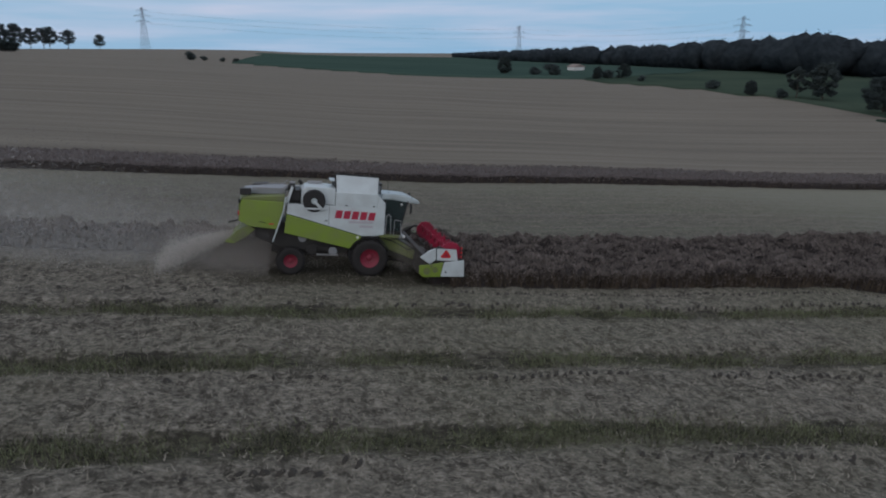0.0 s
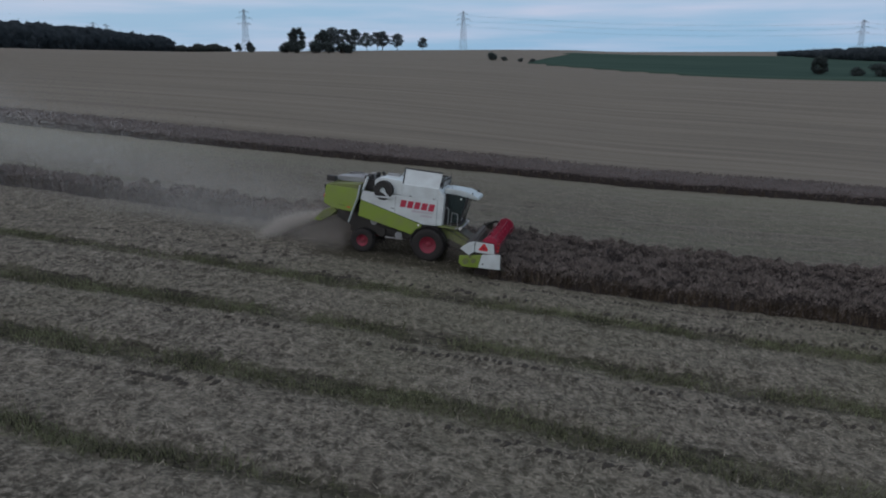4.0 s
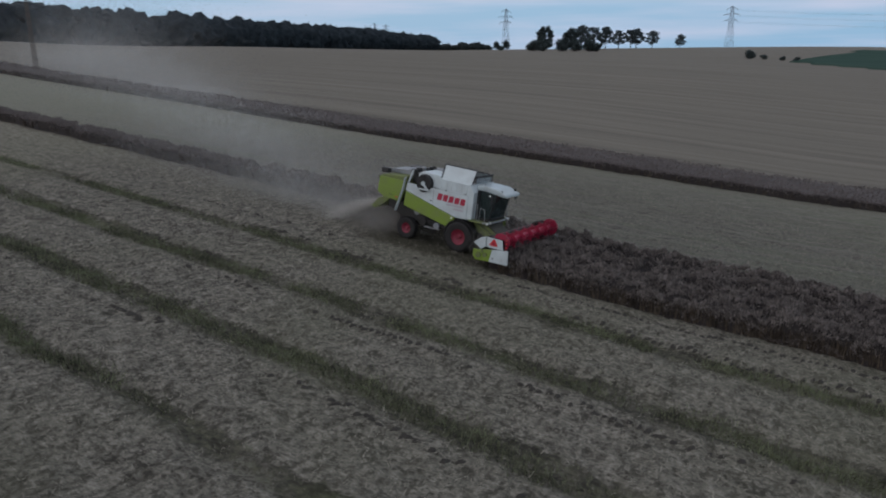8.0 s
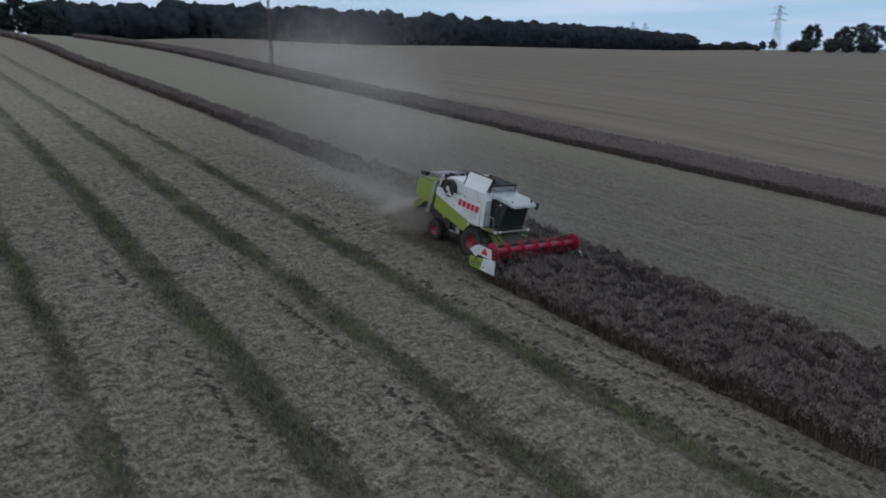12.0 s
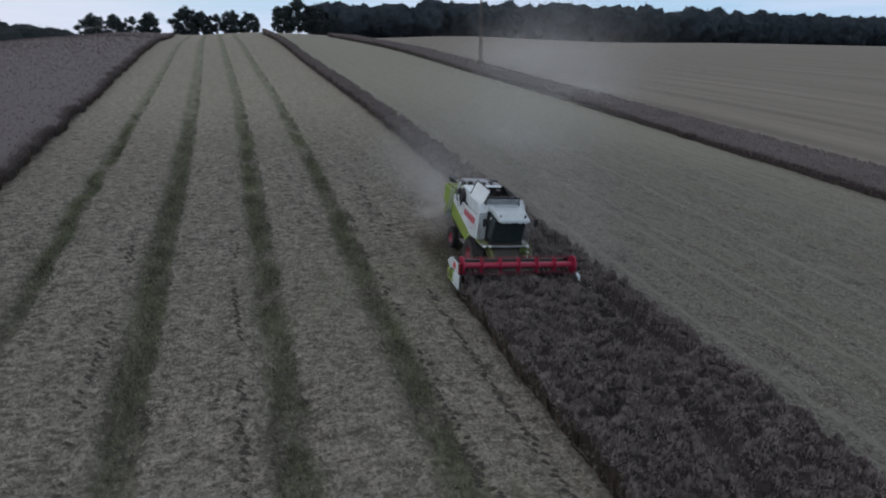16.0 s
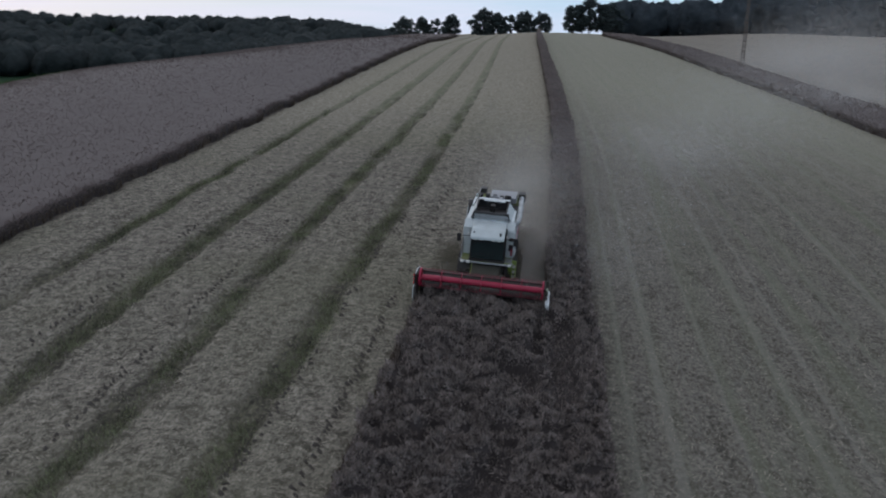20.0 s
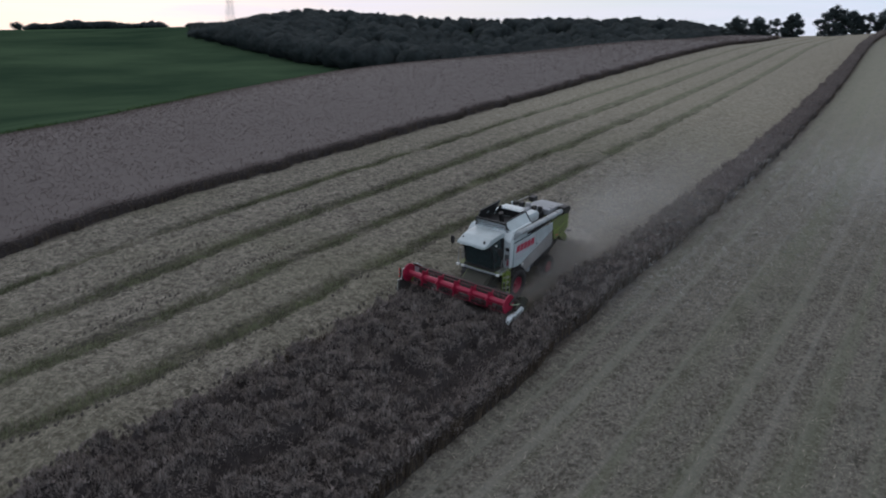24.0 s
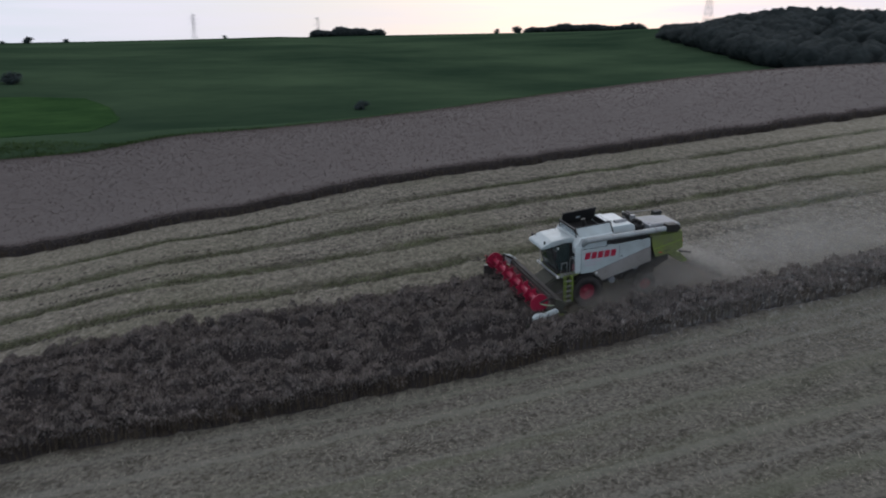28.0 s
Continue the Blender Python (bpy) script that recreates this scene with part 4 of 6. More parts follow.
for sgn in (-1, 1):
    part("mirror_arm", pipe([(1.78, sgn * 0.92, 3.5), (1.86, sgn * 1.52, 3.5), (1.86, sgn * 1.52, 3.1)], 0.022), BLACK, combine)
    part("mirror", box(1.84, 1.92, sgn * 1.50 - 0.11, sgn * 1.50 + 0.11, 3.2, 3.62, 0.03), BLACK, combine)
    part("hand_rail", pipe([(0.72, sgn * 1.36, 2.05), (0.74, sgn * 1.38, 2.95), (0.84, sgn * 1.38, 3.05), (0.95, sgn * 1.38, 2.95), (0.97, sgn * 1.36, 2.05)], 0.022), GREY_STEEL, combine)
    part("hand_rail", pipe([(1.5, sgn * 1.36, 2.0), (1.45, sgn * 1.38, 2.75), (1.15, sgn * 1.38, 2.8), (1.12, sgn * 1.36, 2.0)], 0.02), GREY_STEEL, combine)
for yy in (1.42, 1.62):
    part("step_rail", box(0.90, 0.96, yy - 0.02, yy + 0.02, 0.5, 2.0, 0.008), LIME, combine)
    part("step_rail", box(1.30, 1.36, yy - 0.02, yy + 0.02, 0.5, 2.0, 0.008), LIME, combine)
for k in range(5):
    part("step", box(0.92, 1.34, 1.42, 1.64, 0.52 + 0.3 * k, 0.55 + 0.3 * k, 0.008), GREY_STEEL, combine)
part("step_panel", box(0.86, 0.92, 1.2, 1.62, 1.2, 2.0, 0.02), LIME, combine)
# feeder house
part("feeder_house", prism([(0.35, 1.15), (0.5, 1.88), (1.25, 1.86), (2.55, 1.20), (2.55, 0.55), (2.2, 0.5)], -0.72, 0.72, 0.04), FEEDER, combine, "dusty dark green feeder house")
for sgn in (-1, 1):
    part("lift_ram", rod((0.5, sgn * 0.55, 0.75), (2.1, sgn * 0.55, 0.6), 0.06, 12), DARK_STEEL, combine)
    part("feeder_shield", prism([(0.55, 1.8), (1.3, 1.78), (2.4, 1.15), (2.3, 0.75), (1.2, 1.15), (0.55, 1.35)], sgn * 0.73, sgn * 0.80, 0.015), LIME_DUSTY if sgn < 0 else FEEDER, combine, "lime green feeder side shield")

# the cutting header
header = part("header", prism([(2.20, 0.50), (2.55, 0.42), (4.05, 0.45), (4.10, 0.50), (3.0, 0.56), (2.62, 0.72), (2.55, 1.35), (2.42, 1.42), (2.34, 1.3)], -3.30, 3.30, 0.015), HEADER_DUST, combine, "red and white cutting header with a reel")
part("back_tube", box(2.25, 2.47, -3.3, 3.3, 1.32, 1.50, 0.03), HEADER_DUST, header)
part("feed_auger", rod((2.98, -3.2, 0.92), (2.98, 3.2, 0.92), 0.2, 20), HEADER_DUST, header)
for sgn in (-1, 1):
    bm = bmesh.new()
    prev = None
    for k in range(121):
        a = k * 0.42 * sgn
        yy = sgn * (3.2 - k * 0.0205)
        cur = (bm.verts.new((2.98 + 0.2 * math.cos(a), yy, 0.92 + 0.2 * math.sin(a))), bm.verts.new((2.98 + 0.32 * math.cos(a), yy, 0.92 + 0.32 * math.sin(a))))
        if prev:
            bm.faces.new((prev[0], prev[1], cur[1], cur[0]))
        prev = cur
    bmesh.ops.solidify(bm, geom=bm.faces[:], thickness=0.008)
    part("auger_flight", bm, HEADER_DUST, header)
bm = bmesh.new()
for k in range(86):
    yy = -3.27 + k * 0.077
    bmesh.ops.create_cone(bm, cap_ends=True, segments=5, radius1=0.022, radius2=0.004, depth=0.14, matrix=Matrix.Translation((4.14, yy, 0.48)) @ Matrix.Rotation(math.pi / 2, 4, "Y"))
part("knife_guards", bm, DARK_STEEL, header)
# reel
RX, RZ = 3.60, 1.62
part("reel_tube", rod((RX, -3.15, RZ), (RX, 3.15, RZ), 0.15, 24), RED, header, "bright red reel tube")
for k in range(7):
    yy = -3.12 + k * 1.04
    star = []
    for j in range(12):
        a = 2 * math.pi * j / 12 + 0.2
        r = 0.48 if j % 2 == 0 else 0.30
        star.append((RX + r * math.cos(a), RZ + r * math.sin(a)))
    part("reel_spider", prism(star, yy - 0.015, yy + 0.015, 0), RED, header)
tine = None
for j in range(6):
    a = 2 * math.pi * j / 6 + 0.2
    bx, bz = RX + 0.47 * math.cos(a), RZ + 0.47 * math.sin(a)
    part("reel_bat", rod((bx, -3.12, bz), (bx, 3.12, bz), 0.008, 6), RED, header)
    for k in range(40):
        yy = -3.05 + k * 0.156
        if tine is None:
            tine = part("reel_tine", rod((0, 0, 0), (-0.05, 0, -0.2), 0.004, 4), DARK_STEEL, header)
            ob = tine
        else:
            ob = new("reel_tine", tine.data)
            ob.parent = header
        ob.location = (bx, yy, bz)
for sgn in (-1, 1):
    part("reel_arm", pipe([(2.36, sgn * 3.25, 1.45), (3.0, sgn * 3.25, 1.85), (RX, sgn * 3.25, RZ + 0.02)], 0.06), DARK_STEEL, header)
    part("reel_end_plate", rod((RX, sgn * 3.13, RZ), (RX, sgn * 3.2, RZ), 0.50, 12), RED, header, "red reel end plate")


def end_shield(sgn):
    """The moulded shields outside the header's ends: white skins, with dark backing panels added inside."""
    a, b = sgn * 3.32, sgn * 3.46
    skin = sgn * 3.415
    rear = [(2.10, 1.38), (2.50, 1.70), (2.82, 1.82), (2.86, 1.30), (2.58, 1.08)]
    upper = [(2.87, 1.82), (3.80, 1.80), (3.90, 1.27), (2.90, 1.27)]
    lower = [(3.26, 1.20), (4.20, 1.30), (4.25, 0.52), (3.12, 0.50)]
    if sgn > 0:
        upper = [(2.87, 1.5), (3.3, 1.3), (3.3, 1.1), (2.90, 1.1)]
        lower = [(2.62, 1.10), (2.80, 1.30), (3.10, 1.26), (3.45, 1.12), (3.65, 1.18), (3.92, 1.16), (4.10, 1.02), (4.14, 0.84), (4.04, 0.74), (3.55, 0.74), (3.0, 0.88)]
    part("upper_end_shield", prism(rear, a, b, 0.03), WHITE if sgn < 0 else FEEDER, header, "moulded end shield")
    if sgn < 0:
        part("upper_end_shield", prism(upper, skin, b, 0.015), WHITE, header, "moulded end shield")
        # dark backings are added so the white shields look dark from inside
        part("upper_dark_backing", prism(upper, a, skin + 0.004, 0.0), DARK_STEEL, header, "dark backing panel added inside the shield")
        part("lower_end_shield", prism(lower, skin, b, 0.015), WHITE, header, "white crop divider shield")
        part("lower_dark_backing", prism([(x + (0.03 if x > 4 else 0), z) for x, z in lower], a, skin + 0.004, 0.0), HEADER_DUST, header, "dark backing panel added inside the shield")
    else:
        part("upper_end_shield", prism(upper, a, b, 0.03), FEEDER, header, "moulded end shield")
        part("lower_end_shield", prism(lower, a, sgn * 3.56, 0.06), WHITE, header, "white rounded crop divider shield")
        part("divider_rail", pipe([(2.65, 3.42, 1.40), (3.2, 3.40, 1.50), (3.62, 3.34, 1.66)], 0.035), PALE_LIME, header, "pale green rail above the divider")
    part("drive_housing", prism([(2.10, 1.0), (2.10, 0.62), (2.3, 0.44), (3.12, 0.48), (3.24, 1.18), (2.60, 1.05)], a, sgn * 3.42, 0.03), LIME if sgn < 0 else FEEDER, header, "lime green drive housing" if sgn < 0 else "dark drive housing")
    for px, pz, pr in ((2.45, 0.75, 0.16), (2.85, 0.82, 0.13), (2.66, 1.0, 0.08)):
        p = part("belt_pulley", turned([(0.03, -0.03), (pr, -0.03), (pr * 0.9, 0), (pr, 0.03), (0.03, 0.03)], 20), LIME_DUSTY, header)
        p.location = (px, sgn * 3.45, pz)
    part("divider_tip", prism([(4.2, 0.75), (4.25, 0.5), (4.5, 0.48)], sgn * 3.36, sgn * 3.42, 0.01), FEEDER, header)


end_shield(-1)
end_shield(1)
part("warning_triangle", prism([(3.12, 1.40), (3.50, 1.40), (3.56, 1.46), (3.36, 1.76), (3.28, 1.76), (3.06, 1.46)], -3.462, -3.475, 0), RED_BRIGHT, header, "red slow-vehicle warning triangle")
part("triangle_centre", prism([(3.20, 1.47), (3.42, 1.47), (3.31, 1.64)], -3.474, -3.482, 0), RED, header)
part("side_marker", box(3.98, 4.05, -3.45, -3.38, 1.35, 1.95, 0.01), BLACK, header)
for k in range(3):
    part("marker_lens", box(4.0, 4.08, -3.47, -3.40, 1.42 + 0.2 * k, 1.52 + 0.2 * k, 0.01), RED_BRIGHT, header)
part("shield_latch", rod((3.35, -3.46, 0.72), (3.35, -3.49, 0.72), 0.04, 10), BLACK, header)

# ---------- small fittings of the machine ----------
for sgn in (-1, 1):
    # seams, latches and hinges of the side panels
    part("panel_seam", prism([(-2.02, 2.44), (-1.99, 2.44), (-1.99, 3.36), (-2.02, 3.36)], sgn * 1.455, sgn * 1.463, 0), GREY_PAINT, combine)
    part("panel_handle", box(-2.2, -2.06, min(sgn * 1.46, sgn * 1.485), max(sgn * 1.46, sgn * 1.485), 2.62, 2.66, 0.006), BLACK, combine)
    for x in (-3.4, -1.2, 0.1):
        part("panel_hinge", rod((x - 0.06, sgn * 1.44, 3.40), (x + 0.06, sgn * 1.44, 3.40), 0.022, 8), DARK_STEEL, combine)
    part("hood_handle", pipe([(-5.2, sgn * 1.40, 2.5), (-5.2, sgn * 1.45, 2.5), (-4.9, sgn * 1.45, 2.45), (-4.9, sgn * 1.40, 2.45)], 0.012, 6), BLACK, combine)
    part("side_reflector", box(-4.75, -4.55, min(sgn * 1.40, sgn * 1.42), max(sgn * 1.40, sgn * 1.42), 2.36, 2.42, 0.004), RED_BRIGHT, combine)
    # hoses down the feeder and the grab rail of the deck
    part("hydraulic_hose", pipe([(0.6, sgn * 0.85, 1.85), (1.2, sgn * 0.92, 1.65), (2.0, sgn * 0.88, 1.25), (2.35, sgn * 0.8, 1.35)], 0.022, 6), BLACK, combine)
    part("mudguard_flap", box(-0.98, -0.93, min(sgn * 1.05, sgn * 1.55), max(sgn * 1.05, sgn * 1.55), 0.75, 1.25, 0.006), BLACK, combine)
    part("cab_step_light", rod((1.5, sgn * 1.0, 3.52), (1.5, sgn * 1.06, 3.52), 0.05, 10), LAMP_GLASS, combine)
for k in range(6):
    part("tank_rib", box(-1.6 + 0.34 * k, -1.57 + 0.34 * k, -1.345, -1.318, 3.42, 3.92, 0.004), WHITE, combine)
for k in range(5):
    part("rear_louvre", box(-6.17, -6.14, -0.8, 0.8, 2.7 + 0.13 * k, 2.75 + 0.13 * k, 0.006), DARK_STEEL, combine)
for k in range(4):
    part("deck_slat", box(0.75 + 0.18 * k, 0.87 + 0.18 * k, 1.02, 1.38, 2.02, 2.035, 0.004), GREY_STEEL, combine)
part("radio_aerial", rod((0.9, -0.6, 3.98), (0.75, -0.62, 4.9), 0.008, 5), BLACK, combine)
part("fire_bottle", rod((0.70, 1.30, 2.2), (0.70, 1.30, 2.55), 0.06, 12), RED, combine, "small red fire extinguisher")
part("number_plate", box(-6.175, -6.165, -0.25, 0.25, 2.56, 2.66, 0.003), WHITE, combine)

# ---------- standing crop ----------
def scatter_blades(x, y, z, length, width, lean, seed, splay=None):
    """Thin triangles that stand at the given points; lean: how far they bend over. splay: (heading, how far out) of each in its tuft."""
    g = np.random.RandomState(seed)
    n = len(x)
    a = g.rand(n) * 2 * math.pi
    tilt = g.rand(n) ** 0.75 * lean
    if splay is not None:
        a = splay[0] + 2.1 * g.randn(n)
        tilt = np.clip(0.2 + 0.9 * splay[1] + 0.45 * g.randn(n), 0.05, lean)
    L = length * (0.6 + 0.8 * g.rand(n))
    base = np.stack([x, y, z], 1)
    up = np.stack([np.cos(a) * np.sin(tilt), np.sin(a) * np.sin(tilt), np.cos(tilt)], 1) * L[:, None]
    b = g.rand(n) * 2 * math.pi
    w = np.stack([np.cos(b), np.sin(b), 0 * b], 1) * (width * (0.6 + 0.8 * g.rand(n)))[:, None]
    v = np.stack([base - w / 2, base + w / 2, base + up], 1).reshape(-1, 3)
    return v, np.arange(3 * n).reshape(-1, 3)


def tufts(x, y, cell, seed):
    """Distance, in cells, to the nearest of jittered centres, that centre's own chance value, and the heading away from it."""
    u, w = x / cell, y / cell
    iu, iw = np.floor(u).astype(np.int64), np.floor(w).astype(np.int64)
    best, tone, away = np.full(np.shape(u), 9.0), np.zeros(np.shape(u)), np.zeros(np.shape(u))

    def chance(a, b, k):
        h = (a * 374761393 + b * 668265263 + (seed + k) * 974634777) & 0xFFFFFFFF
        h = ((h ^ (h >> 13)) * 1274126177) & 0xFFFFFFFF
        return ((h ^ (h >> 16)) & 0xFFFF) / 65535.0
    for da in (-1, 0, 1):
        for db in (-1, 0, 1):
            ca, cb = iu + da, iw + db
            du, dw = u - ca - chance(ca, cb, 1), w - cb - chance(ca, cb, 2)
            d = np.hypot(du, dw)
            near_it = d < best
            best, tone, away = np.where(near_it, d, best), np.where(near_it, chance(ca, cb, 3), tone), np.where(near_it, np.arctan2(dw, du), away)
    return best, tone, away


def heads(x, y):
    return tufts(x + 0.35 * lattice_noise(x * 1.7, y * 1.7, 71), y + 0.35 * lattice_noise(x * 1.7, y * 1.7, 72), 0.62, 61)


def canopy(x, y, h, deep=1.0):
    """Rounded tufts of tangled pods, with creases between them and hollows where the crop has gone down."""
    d1, t1, _ = heads(x, y)
    d2, t2, _ = tufts(x, y, 0.34, 62)
    top = 1.06 - deep * (0.52 * np.minimum(d1, 1) ** 2 + 0.14 * np.minimum(d2, 1) ** 2 - 0.42 * (t1 - 0.6) - 0.10 * (t2 - 0.5) - 0.20 * lattice_noise(x * 0.8, y * 0.9, 15))
    hole = smooth(0.26, 0.46, lattice_noise(x * 0.4 + 3, y * 0.6, 13) * 0.42 + 0.6 * lattice_noise(x * 1.1, y * 1.6, 14))
    # two crooked lines where the crop has gone down
    stray = 0.45 * lattice_noise(x * 0.35, 0 * y, 16)
    line_1 = smooth(0.8, 0.25, np.abs(y - 4.7 + 0.03 * x - 0.5 * stray)) * smooth(4.4, 5.2, x) * smooth(14, 11.5, x)
    line_2 = smooth(0.95, 0.3, np.abs(y - 3.45 + 0.11 * x - stray)) * smooth(8.0, 9.2, x) * smooth(26, 20, x) * smooth(-0.45, 0.0, lattice_noise(x * 0.55, 0 * y + 4, 17))
    trough = np.maximum(line_1, line_2)
    return h * np.clip(top - 0.58 * np.maximum(hole * deep, 1.7 * trough), 0.2, 1.25)


def spread_rows(x, y, y0):
    """Rows as bend() lays them; the uncut field runs on over the crest at its far side."""
    b = bend(x, y)
    if y0 > EDGE_R - 5:
        return b
    k = np.clip((EDGE_R - y) / (EDGE_R - FIELD_END), 0, 1)
    return b * (1 - k) + (FIELD_END - 1 - 15 * smooth(0, 60, -np.asarray(x, float))) * k


def wobble(x, y, seed):
    return lattice_noise(x * 0.5, y * 0.3, seed) + 0.3 * lattice_noise(x * 1.7, y * 0.4, seed + 1)


def crop(name, x0, x1, y0, y1, h, step, density, blade, width, mat, label, seed, wall=60, y_wobble=0.25, near=None, sides=(0, 1), bed_mat=None, deep=1.0):
    """A block of standing rapeseed: a lumpy bed with stalks and pods above it, and bare stems down its sides."""
    g = np.random.RandomState(seed)
    xs = np.arange(x0, x1 + step / 2, step)
    edge = np.array((0.0, 0.07, 0.25, 0.55))
    ys = np.r_[y0 + edge, np.linspace(y0 + 0.8, y1 - 0.8, max(3, int((y1 - y0 - 1.6) / step))), y1 - edge[::-1]]
    X, Y = np.meshgrid(xs, ys, indexing="ij")
    Y = Y + y_wobble * wobble(X, Y, seed)
    Y = spread_rows(X, Y, y0)
    up = canopy(X, Y, h, deep) * 0.84
    # steep sides
    for k, f in ((0, 0), (1, 0.55), (2, 0.85)):
        up[:, k] *= f
        up[:, -1 - k] *= f
    Zt = land(X, Y) + up
    Zt[0], Zt[-1] = land(X[0], Y[0]) - 0.05, land(X[-1], Y[-1]) - 0.05
    Zt[:, 0] -= 0.05
    Zt[:, -1] -= 0.05
    X[0], X[-1] = X[1] - 0.02, X[-2] + 0.02
    bed = new(name, mesh_from(name, np.stack([X, Y, Zt], -1).reshape(-1, 3), grid_faces(*X.shape), bed_mat or CROP_SHADE_BED, deep < 0.1))
    # side faces take the near-black bed colour, painting the shade among the stems
    bed.data.materials.append(CROP_SHADE_BED)
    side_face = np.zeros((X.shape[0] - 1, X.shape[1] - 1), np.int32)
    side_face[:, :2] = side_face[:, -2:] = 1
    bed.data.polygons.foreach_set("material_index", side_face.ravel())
    tagged(bed, label, "crop", kind="stuff")
    n = int((x1 - x0) * (y1 - y0) * density)
    px, py = x0 + g.rand(n) * (x1 - x0), y0 + g.rand(n) * (y1 - y0)
    if near:
        keep = g.rand(n) < np.clip(near / np.maximum(np.hypot(px - 10, py), 1), 0.06, 1)
        px, py = px[keep], py[keep]
    py2 = spread_rows(px, py + y_wobble * wobble(px, py, seed), y0)
    pz = land(px, py2) + canopy(px, py2, h, deep) * 0.86 - blade * 0.2
    # few pods in the creases and hollows: there the near-black bed paints the shade
    if deep > 0.6:
        full = canopy(px, py2, 1.0, deep)
        keep = g.rand(len(px)) < 0.28 + 0.72 * smooth(0.46, 0.85, full)
        px, py, py2, pz = px[keep], py[keep], py2[keep], pz[keep]
    grow = 1.0
    if near:
        grow = 1 + 0.9 * smooth(near, near * 4, np.hypot(px - 10, py))
    out, _, heading = heads(px, py2)
    splay = (heading, out) if deep > 0.4 else None
    v, f = scatter_blades(px, py2, pz, blade * grow, width * grow, 1.45 if deep > 0.1 else 1.9, seed + 1, splay)
    tops = new("seed_pods", mesh_from("seed_pods", v, f, mat))
    tops.parent = bed
    tops["kind"] = "stuff"
    # stems on the long sides
    m = int((x1 - x0) * wall)
    sx = x0 + g.rand(2 * m) * (x1 - x0)
    sy = np.where(np.arange(2 * m) < m, (y0, y1)[sides[0]], (y0, y1)[sides[1]]) + np.where(np.arange(2 * m) < m, *[(0.1, -0.1)[k] for k in sides]) * np.abs(g.randn(2 * m)) * 1.5
    sy = spread_rows(sx, sy + y_wobble * wobble(sx, sy, seed), y0)
    low = np.arange(len(sx)) % 2 == 0
    v, f = scatter_blades(sx[low], sy[low], land(sx[low], sy[low]), h * 0.6, width * 0.8, 0.25, seed + 2)
    stems = new("stems", mesh_from("stems", v, f, STEM))
    stems.parent = bed
    stems["kind"] = "stuff"
    # pods that hang over the edge
    hi = ~low
    lift = canopy(sx[hi], sy[hi], h, deep) * (1.0 - 0.62 * g.rand(int(hi.sum())) ** 1.4)
    v, f = scatter_blades(sx[hi], sy[hi], land(sx[hi], sy[hi]) + lift - blade * 0.4, blade, width, 1.3, seed + 3)
    fringe = new("edge_pods", mesh_from("edge_pods", v, f, mat))
    fringe.parent = bed
    fringe["kind"] = "stuff"
    return bed


H = 1.15
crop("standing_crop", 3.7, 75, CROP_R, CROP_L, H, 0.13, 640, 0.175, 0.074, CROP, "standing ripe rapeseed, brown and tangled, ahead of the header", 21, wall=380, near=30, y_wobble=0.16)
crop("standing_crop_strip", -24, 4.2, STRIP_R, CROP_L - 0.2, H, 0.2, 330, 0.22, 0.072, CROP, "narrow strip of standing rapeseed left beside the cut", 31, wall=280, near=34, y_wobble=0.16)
crop("standing_crop_strip", -200, -24, STRIP_R, CROP_L - 0.2, H, 0.3, 100, 0.28, 0.085, CROP_HAZED, "narrow strip of standing rapeseed running to the skyline", 32, wall=70, near=60, bed_mat=FIELD_BED, deep=0.5, y_wobble=0.2)
crop("far_crop_strip", -200, 140, FAR_F, FAR_B, H, 0.6, 30, 0.34, 0.12, CROP_HAZED, "long strip of uncut brown rapeseed", 41, wall=60, y_wobble=0.25, bed_mat=FIELD_BED, deep=0.3)
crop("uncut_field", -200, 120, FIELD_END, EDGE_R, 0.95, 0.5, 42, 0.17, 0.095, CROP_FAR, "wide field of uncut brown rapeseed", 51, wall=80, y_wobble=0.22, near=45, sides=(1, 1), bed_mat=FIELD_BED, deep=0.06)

crop("gathered_crop", 2.75, 4.0, -2.85, 3.1, 1.3, 0.13, 420, 0.24, 0.044, CROP, "brown rapeseed stalks gathered in the header under the reel", 23, wall=0, y_wobble=0.0)

# ---------- straw and weeds on the cut ground ----------
g = np.random.RandomState(5)
n = 130000
sx, sy = -36 + 78 * g.rand(n), EDGE_R + 0.4 + (44 - EDGE_R) * g.rand(n)
ok = ~(((sy > CROP_R - 0.1) & (sy < CROP_L + 0.1) & (sx > 3.5)) | ((sy > 3.2) & (sy < CROP_L)))
ok &= g.rand(n) > strip_mask(sy) * 0.8
ok &= g.rand(n) < np.clip(34 / np.hypot(sx - 8, sy), 0, 1)
sx, sy = sx[ok], sy[ok]
sz = land(sx, sy) + rough_ground(sx, sy) + 0.015
a, t = g.rand(len(sx)) * 2 * math.pi, g.rand(len(sx)) * 0.6
L = 0.10 + 0.20 * g.rand(len(sx))
d = np.stack([np.cos(a) * np.cos(t), np.sin(a) * np.cos(t), np.sin(t)], 1) * L[:, None]
w = np.stack([-np.sin(a), np.cos(a), 0 * a], 1) * (0.010 + 0.012 * g.rand(len(sx)))[:, None]
p = np.stack([sx, sy, sz], 1)
v = np.stack([p - w, p + w, p + d], 1).reshape(-1, 3)
straw = new("straw", mesh_from("straw", v, np.arange(len(v)).reshape(-1, 3), STRAW))
tagged(straw, "pale chopped straw lying on the stubble", "straw", kind="stuff")

wx, wy = [], []
